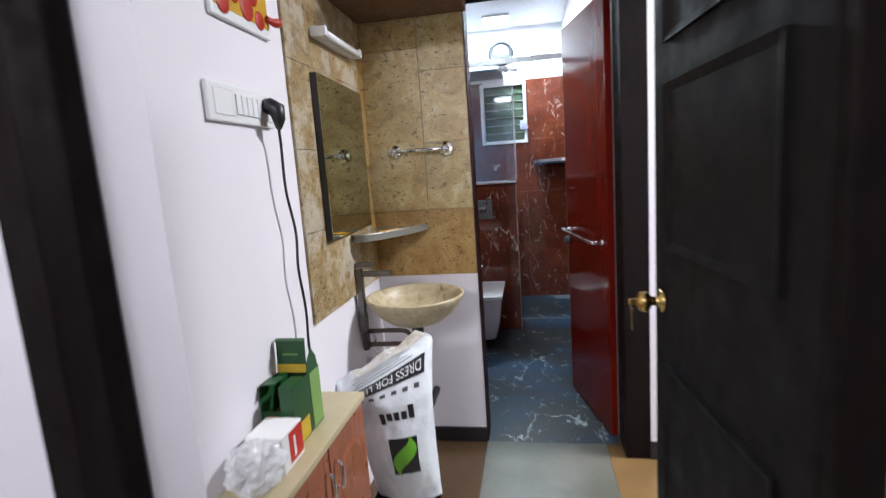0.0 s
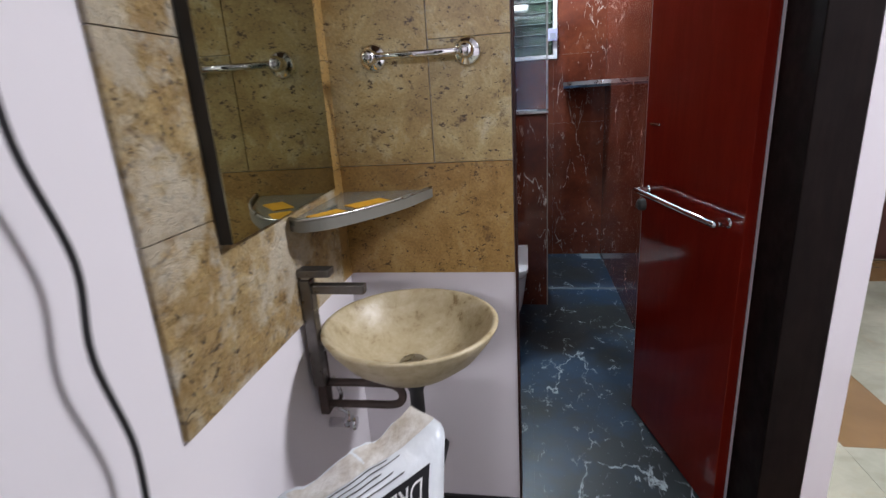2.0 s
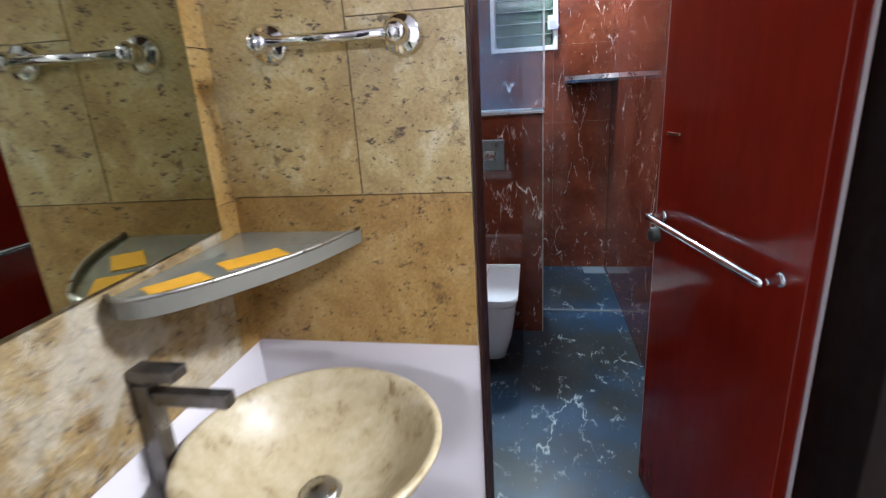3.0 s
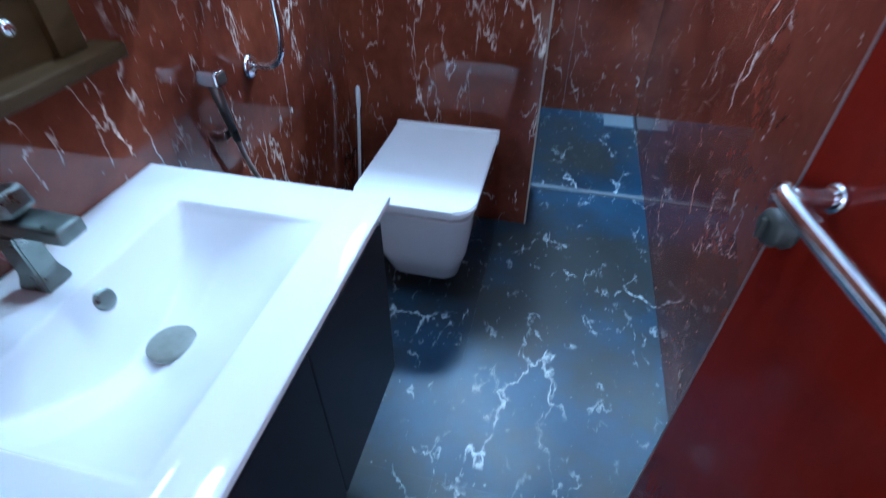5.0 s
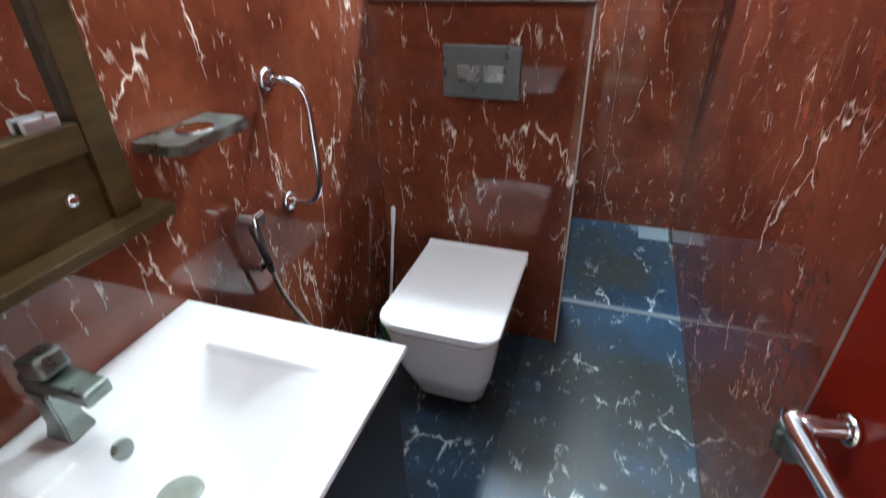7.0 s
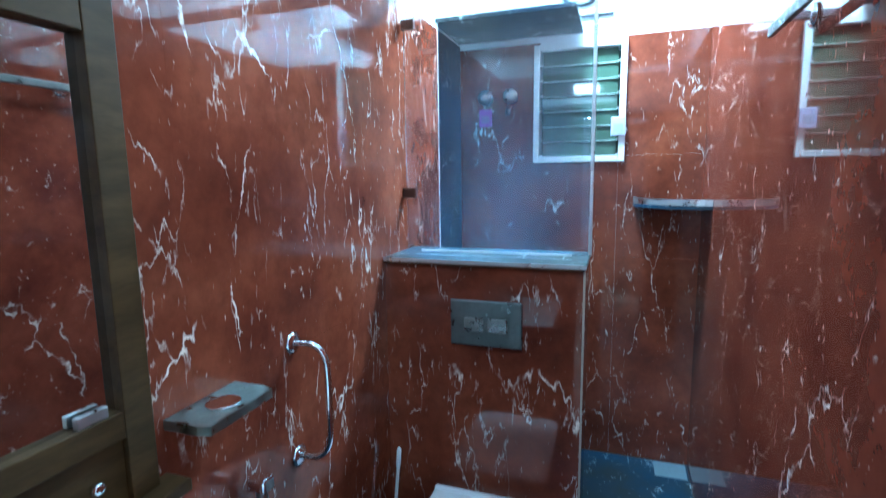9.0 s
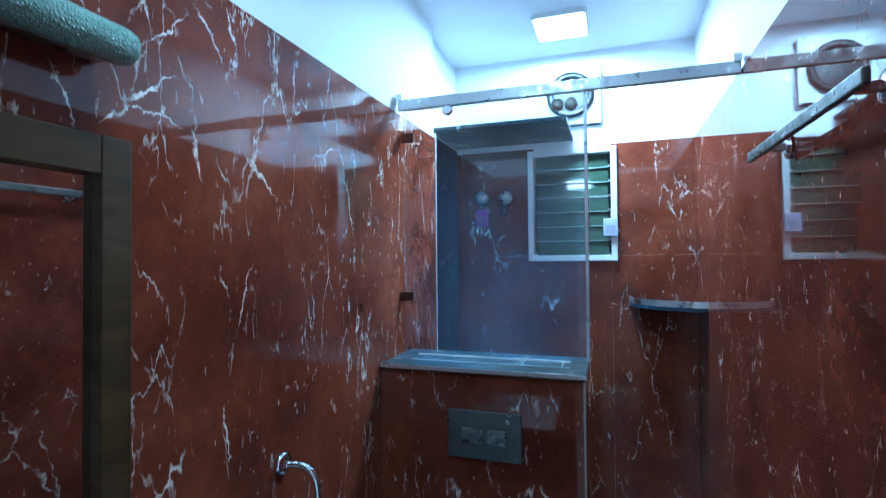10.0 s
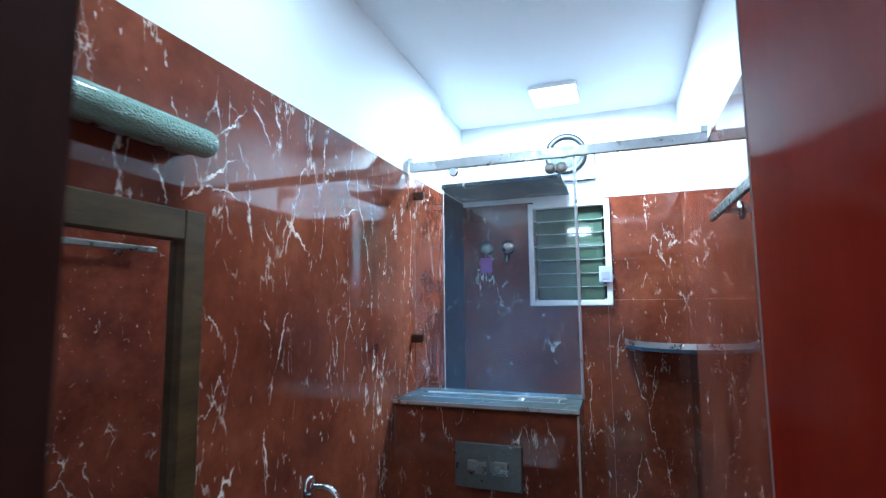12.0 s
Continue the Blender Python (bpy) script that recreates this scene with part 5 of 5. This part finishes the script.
def counter_things(z):
    green = plain("green_printed_card", (0.018, 0.088, 0.024), 0.42, 0.45, 11)
    light = plain("light_green_card", (0.22, 0.38, 0.10), 0.45, 0.2, 14)
    yellow = plain("yellow_card", (0.60, 0.42, 0.03), 0.45, 0.2, 30)
    x0, x1, y0, y1, top = -0.484, -0.386, -1.150, -0.978, z + 0.172
    th = 0.003
    c = thing("green_carton", ((x0 + x1) / 2, (y0 + y1) / 2, z), "torn open dark green cardboard carton with yellow patches", "carton")
    part("bottom", boxed(x0 + th, x1 - th, y0 + th, y1 - th, z + 0.0005, z + 0.0035), green, c)
    part("side", boxed(x0, x0 + th, y0, y1, z + 0.0005, top), green, c)
    right = part("side", boxed(x1 - th, x1, y0, y1, z + 0.0005, top), green, c)
    part("side", boxed(x0 + th, x1 - th, y1 - th, y1, z + 0.0005, top), green, c)
    # the front is torn: low at the wall, full height at the open side
    front = part("side", boxed(x0 + th, x0 + 0.058, y0, y0 + th, z + 0.0005, z + 0.105), green, c)
    part("side", boxed(x0 + 0.058, x1 - th, y0, y0 + th, z + 0.0005, top), green, c)
    part("top_flap", boxed(x0 + 0.058, x1 - 0.002, y0, y0 + 0.075, top + 0.0002, top + 0.0022), green, c)
    bm = boxed(-0.001, 0.046, y0 + 0.004, y0 + 0.060, 0, 0.002)
    bm.transform(pose(x0 + 0.003, 0, top + 0.004, 0, -6, 0))
    part("top_flap", bm, green, c)
    # tall tuck flap with a folded lip
    bm = boxed(x0 + 0.002, x1 - 0.008, -0.0015, 0.0015, 0, 0.098)
    bm.transform(pose(0, y1 - 0.062, top + 0.001, -4, 0, 0))
    tuck = part("flap", bm, green, c)
    bm = boxed(x0 + 0.004, x1 - 0.006, -0.016, 0.0, 0, 0.0022)
    bm.transform(pose(0, y1 - 0.054, top + 0.098, 14, 0, 0))
    part("lip", bm, green, tuck)
    part("print_line", boxed(x0 + 0.022, x1 - 0.030, y1 - 0.0640, y1 - 0.0632, top + 0.052, top + 0.057), light, tuck)
    part("yellow_band", boxed(x0 + 0.002, x1 - 0.006, y1 - 0.067, y1 - 0.0645, top + 0.001, top + 0.026), yellow, c)
    # peaked dust flap standing at the open side
    bm = prism([(y1 - 0.076, 0.0), (y1 - 0.004, 0.0), (y1 - 0.010, 0.030), (y1 - 0.036, 0.064), (y1 - 0.070, 0.030)], -0.0012, 0.0012)
    bm.transform(Matrix(((0, 0, 1, x1 - 0.002), (1, 0, 0, 0), (0, 1, 0, top), (0, 0, 0, 1))))
    part("dust_flap", bm, green, c)
    part("pale_panel", boxed(x1 + 0.0001, x1 + 0.0011, y1 - 0.066, y1 - 0.003, z + 0.006, top - 0.004), light, right, "pale green printed panel")
    part("yellow_patch", boxed(x1 + 0.0001, x1 + 0.0011, y0 + 0.004, y0 + 0.080, z + 0.004, z + 0.060), yellow, right)
    part("orange_patch", boxed(x0 + 0.020, x0 + 0.048, y0 - 0.0010, y0 - 0.0001, z + 0.050, z + 0.092), plain("orange_print", (0.62, 0.16, 0.02), 0.45, 0.3, 50), front)
    part("filling", boxed(x0 + 0.008, x1 - 0.008, y0 + 0.012, y1 - 0.010, z + 0.02, z + 0.085, bevel=0.012), plain("brown_wrap", (0.10, 0.035, 0.015), 0.7, 0.6, 40), c)
    w = thing("white_carton", (-0.41, -1.23, z), "small white and red cardboard box", "carton")
    x0, x1, y0, y1 = -0.462, -0.362, -1.275, -1.165
    part("body", boxed(x0, x1, y0, y1, z + 0.0005, z + 0.098, bevel=0.002), plain("white_card", (0.78, 0.77, 0.76), 0.45, 0.08, 20), w)
    redp = plain("red_card_print", (0.55, 0.03, 0.02), 0.45, 0.25, 30)
    part("red_patch", boxed(x1 + 0.0001, x1 + 0.0010, y0 + 0.035, y1 - 0.004, z + 0.012, z + 0.092), redp, w)
    part("white_bar", boxed(x1 + 0.0011, x1 + 0.0018, y0 + 0.055, y0 + 0.066, z + 0.022, z + 0.075), WHITE_PLASTIC, w)
    part("ring_mark", lathe([(0.012, 0), (0.022, 0.0), (0.022, 0.0008), (0.012, 0.0008), (0.012, 0.0001)], ((x0 + x1) / 2 + 0.01, y0 - 0.0001, z + 0.055), (0, -1, 0), 20), plain("grey_print", (0.35, 0.33, 0.33), 0.5), w)
    # crumpled clear film
    film = Mat("cloudy_film", 0.25, 0, (0.85, 0.85, 0.86))
    film.b.inputs["Alpha"].default_value = 0.55
    b = thing("plastic_film", (-0.42, -1.33, z), "crumpled cloudy plastic bag on the counter", "plastic bag")
    bm = bmesh.new()
    bmesh.ops.create_icosphere(bm, subdivisions=4, radius=1.0)
    for v in bm.verts:
        q = v.co.copy()
        f = 1 + 0.30 * noise.noise(q * 2.3) + 0.22 * abs(noise.noise(q * 5.1 + Vector((3, 1, 2)))) + 0.10 * abs(noise.noise(q * 11.0))
        v.co = Vector((-0.410 + 0.060 * q.x * f, -1.325 + 0.058 * q.y * f, max(z + 0.001, z + 0.050 + 0.058 * q.z * f)))
    part("film", bm, film.m, b)


counter_things(low_cabinet())


# ---- carrier bag on the floor ----
def carrier_bag():
    b = thing("carrier_bag", (-0.27, -0.60, 0.132), "white plastic carrier bag with black and green print", "carrier bag")
    white = Mat("white_bag_plastic", 0.30)
    crease = white.noise(6, 5, 0.6, white.warp(white.co, 4, 0.25)).outputs[0]
    white.colour(white.ramp(crease, (0.3, (0.56, 0.60, 0.64)), (0.6, (0.76, 0.79, 0.82))))
    white.bump(crease, 0.45, 0.014)
    dirt = Mat("grubby_bag_top", 0.45)
    dn = dirt.noise(16, 6, 0.7).outputs[0]
    dirt.colour(dirt.ramp(dn, (0.35, (0.42, 0.37, 0.30)), (0.62, (0.70, 0.69, 0.66))))
    dirt.bump(dn, 0.8, 0.010)

    def face(u, v, lift=0.0):
        """A point on the front of the bag: u across from 0 to 1, v from the floor (0) over the shoulder to the tied top (1)."""
        flare = max(0.0, min(1.0, (v - 0.52) / 0.26))
        left = -0.375 - 0.060 * min(1, v / 0.7) - 0.035 * flare
        right = -0.118 - 0.010 * math.sin(v * 3)
        squeeze = max(0.0, (v - 0.80) / 0.20)
        left += -0.035 * squeeze
        right += (-0.205 - right) * squeeze ** 1.6
        x = left + (right - left) * u
        bulge = math.sin(math.pi * min(max(u, 0), 1)) ** 0.6
        y = -0.605 - (0.085 * bulge) * (0.55 + 0.45 * math.sin(min(v, 0.62) / 0.62 * math.pi * 0.8 + 0.35)) - (0.05 * min(1, v / 0.62) + 0.085 * flare) * (1 - u) ** 1.3
        if v < 0.62:
            z = 0.132 + 0.398 * v / 0.62
        else:
            s = (v - 0.62) / 0.38
            z = 0.53 + (0.06 + 0.14 * u) * math.sin(min(1.0, s * 1.5) * math.pi / 2)
            y += 0.13 * s
            z += 0.040 * (1 - u) ** 1.4 * max(0.0, (s - 0.42) / 0.58)
        z -= 0.045 * flare * (1 - u) ** 1.2
        wob = 0.007 * noise.noise(Vector((u * 5, v * 7, 0.3))) + 0.004 * noise.noise(Vector((u * 13, v * 17, 1.3)))
        ragged = max(0.0, (v - 0.84) / 0.16)
        z += ragged * (0.016 * noise.noise(Vector((u * 7, 2.1, 0.4))) + 0.009 * noise.noise(Vector((u * 19, v * 9, 5.2))))
        return Vector((x, y - wob - lift, z + lift * (0.9 if v > 0.62 else 0.1)))

    def sheet(f, ua, ub, va, vb, nu, nv):
        bm = bmesh.new()
        g = [[bm.verts.new(f(ua + (ub - ua) * i / nu, va + (vb - va) * j / nv)) for i in range(nu + 1)] for j in range(nv + 1)]
        for j in range(nv):
            for i in range(nu):
                q = bm.faces.new((g[j][i], g[j][i + 1], g[j + 1][i + 1], g[j + 1][i]))
                q.smooth = True
        return bm

    bm = sheet(face, 0, 1, 0, 1, 26, 44)

    def back(u, v):
        p = face(u, v)
        edge = abs(2 * u - 1)
        p.y = p.y + (0.17 * (1 - edge ** 4)) * (1 if v < 0.62 else max(0.05, 1 - (v - 0.62) / 0.38))
        return p

    g2 = sheet(back, 0, 1, 0, 1, 26, 44)
    me = bpy.data.meshes.new("bag_back")
    g2.to_mesh(me)
    g2.free()
    bm.from_mesh(me)
    bpy.data.meshes.remove(me)
    bmesh.ops.remove_doubles(bm, verts=bm.verts, dist=0.0008)
    part("body", bm, white.m, b)
    part("grubby_top", sheet(lambda u, v: face(u, v, 0.0015), 0.25, 1.0, 0.90, 1.0, 14, 5), dirt.m, b, "grubby folded bag top")
    ink = plain("black_print", (0.015, 0.015, 0.017), 0.35)
    leaf = plain("green_print", (0.16, 0.46, 0.03), 0.35, 0.2, 30)
    part("banner", sheet(lambda u, v: face(u, v, 0.002), 0.20, 0.93, 0.70, 0.775, 20, 4), ink, b, "black slogan banner")
    faded = plain("faded_black_print", (0.10, 0.10, 0.105), 0.4, 0.5, 60)
    for k in range(5):
        v = 0.80 + 0.022 * k
        part("small_print", sheet(lambda u, q: face(u, q, 0.0018), 0.20 + 0.03 * (k % 2), 0.80 - 0.05 * (k % 3), v, v + 0.0055, 16, 1), faded, b)
    for k in range(6):
        u = 0.22 + 0.12 * k
        part("small_print", sheet(lambda q, v: face(q, v, 0.0018), u, u + 0.055, 0.660, 0.676, 4, 1), faded, b)
    # the wordmark stays plain bars
    for k, (h0, h1) in enumerate(((0.505, 0.575), (0.525, 0.575), (0.525, 0.575), (0.525, 0.575), (0.525, 0.610))):
        u = 0.40 + 0.085 * k
        part("mark_bar", sheet(lambda q, v: face(q, v, 0.002), u, u + 0.062, h0, h1, 3, 3), ink, b)
    part("emblem_ground", sheet(lambda u, v: face(u, v, 0.002), 0.46, 0.80, 0.20, 0.42, 8, 8), ink, b)
    bm = sheet(lambda s, t: face(0.63 + (t - 0.5) * 0.30 * math.sin(math.pi * s) + 0.16 * (s - 0.5), 0.31 + 0.20 * (s - 0.5) + 0.04 * (t - 0.5), 0.0035), 0.02, 0.98, 0, 1, 10, 6)
    part("emblem_leaf", bm, leaf, b, "green leaf emblem")
    # slogan, printed upside down
    font = bpy.data.curves.new("slogan", "FONT")
    font.body, font.size, font.align_x, font.align_y = "DRESS FOR LESS", 1.0, "CENTER", "CENTER"
    holder = new("slogan", font)
    bpy.context.view_layer.update()
    me = bpy.data.meshes.new_from_object(holder.evaluated_get(bpy.context.evaluated_depsgraph_get()))
    wide = max(abs(v.co.x) for v in me.vertices)
    bm = bmesh.new()
    bm.from_mesh(me)
    bmesh.ops.subdivide_edges(bm, edges=list(bm.edges), cuts=1)
    for v in bm.verts:
        v.co = face(0.565 - v.co.x / wide * 0.335, 0.7375 - v.co.y * 0.062, 0.0036)
    bpy.data.objects.remove(holder)
    part("slogan", bm, WHITE_PLASTIC, b, "white slogan lettering")


carrier_bag()


def stool():
    s = thing("low_stool", (-0.26, -0.58, 0.0), "low dark wooden stool under the carrier bag", "stool")
    part("seat", boxed(-0.375, -0.145, -0.68, -0.48, 0.108, 0.130, bevel=0.004), DARK_WOOD, s)
    for x in (-0.36, -0.16):
        for y in (-0.665, -0.495):
            part("leg", piped([(x, y, 0.0), (x, y, 0.108)], [0.011, 0.013], 10), DARK_WOOD, s)


stool()


# ---- bedroom seen through the opening ----
def bedroom():
    w = tagged(new("window_2"), "black framed bedroom window with a grille and pale panes", "window", kind="structure")
    x0, x1, z0, z1 = bed_win
    frost = Mat("glowing_pane", 0.35, 0, (0.62, 0.70, 0.66))
    # the panes glow weakly themselves, in place of light from outside
    frost.b.inputs["Emission Color"].default_value = (0.70, 0.82, 0.78, 1)
    frost.b.inputs["Emission Strength"].default_value = 0.55
    y = 2.95
    f = 0.07
    part("frame", boxed(x0 - 0.02, x0 + f, y - 0.015, y + 0.06, z0 - 0.02, z1, bevel=0.003), BLACK, w)
    part("frame", boxed(x1 - f, x1 + 0.02, y - 0.015, y + 0.06, z0 - 0.02, z1, bevel=0.003), BLACK, w)
    part("frame", boxed(x0 + f, x1 - f, y - 0.014, y + 0.06, z0 - 0.02, z0 + f, bevel=0.003), BLACK, w)
    part("frame", boxed(x0 + f, x1 - f, y - 0.014, y + 0.06, z1 - f, z1, bevel=0.003), BLACK, w)
    mid = x0 + (x1 - x0) * 0.36
    part("mullion", boxed(mid - 0.03, mid + 0.03, y - 0.012, y + 0.05, z0 + f, z1 - f, bevel=0.003), BLACK, w)
    part("pane", boxed(x0 + f, mid - 0.03, y + 0.062, y + 0.068, z0 + f, z1 - f), frost.m, w)
    part("pane", boxed(mid + 0.03, x1 - f, y + 0.062, y + 0.068, z0 + f, z1 - f), frost.m, w)
    for k in range(1, 8):
        z = z0 + f + (z1 - z0 - 2 * f) * k / 8
        part("grille_bar", piped([(x0 + f, y + 0.045, z), (x1 - f, y + 0.045, z)], 0.005, 6), ALU, w)
    for k in range(1, 8):
        x = x0 + (x1 - x0) * k / 8
        part("grille_bar", piped([(x, y + 0.036, z0 + f), (x, y + 0.036, z1 - f)], 0.006, 6), BLACK, w)
    ledge_top = thing("bedroom_counter", (2.6, 2.8, 0.83), "white painted stone ledge over the bedroom cabinets", "counter")
    part("slab", boxed(1.5, 4.195, 2.63, 2.948, 0.825, 0.875, bevel=0.004), WHITE_PLASTIC, ledge_top)
    for x, wide in ((1.56, 0.578), (2.140, 0.368), (2.51, 0.42), (2.932, 0.42), (3.354, 0.42)):
        c = thing("bedroom_cabinet", (x + wide / 2, 2.8, 0.0), "dark maroon low cabinet under the window" if x > 2 else "open dark cabinet bay under the window", "cabinet", "cabinets under the bedroom window")
        part("side_panel", boxed(x + 0.001, x + 0.018, 2.67, 2.945, 0.0, 0.824), BED_WOOD, c)
        part("side_panel", boxed(x + wide - 0.018, x + wide - 0.001, 2.67, 2.945, 0.0, 0.824), BED_WOOD, c)
        part("back_panel", boxed(x + 0.018, x + wide - 0.018, 2.935, 2.945, 0.0, 0.824), BED_WOOD, c)
        part("bottom", boxed(x + 0.018, x + wide - 0.018, 2.67, 2.935, 0.0, 0.05), BED_WOOD, c)
        if x > 2:
            d = part("door", boxed(x + 0.002, x + wide - 0.002, 2.650, 2.669, 0.035, 0.80, bevel=0.003), BED_WOOD, c)
            odd = x in (2.51, 3.354)
            hx = x + (0.035 if odd else wide - 0.035)
            part("handle", piped(curve_points([(hx, 2.650, 0.44), (hx, 2.632, 0.45), (hx, 2.632, 0.53), (hx, 2.650, 0.54)], 5), 0.006, 8), CHROME, d, "chrome handle")


bedroom()
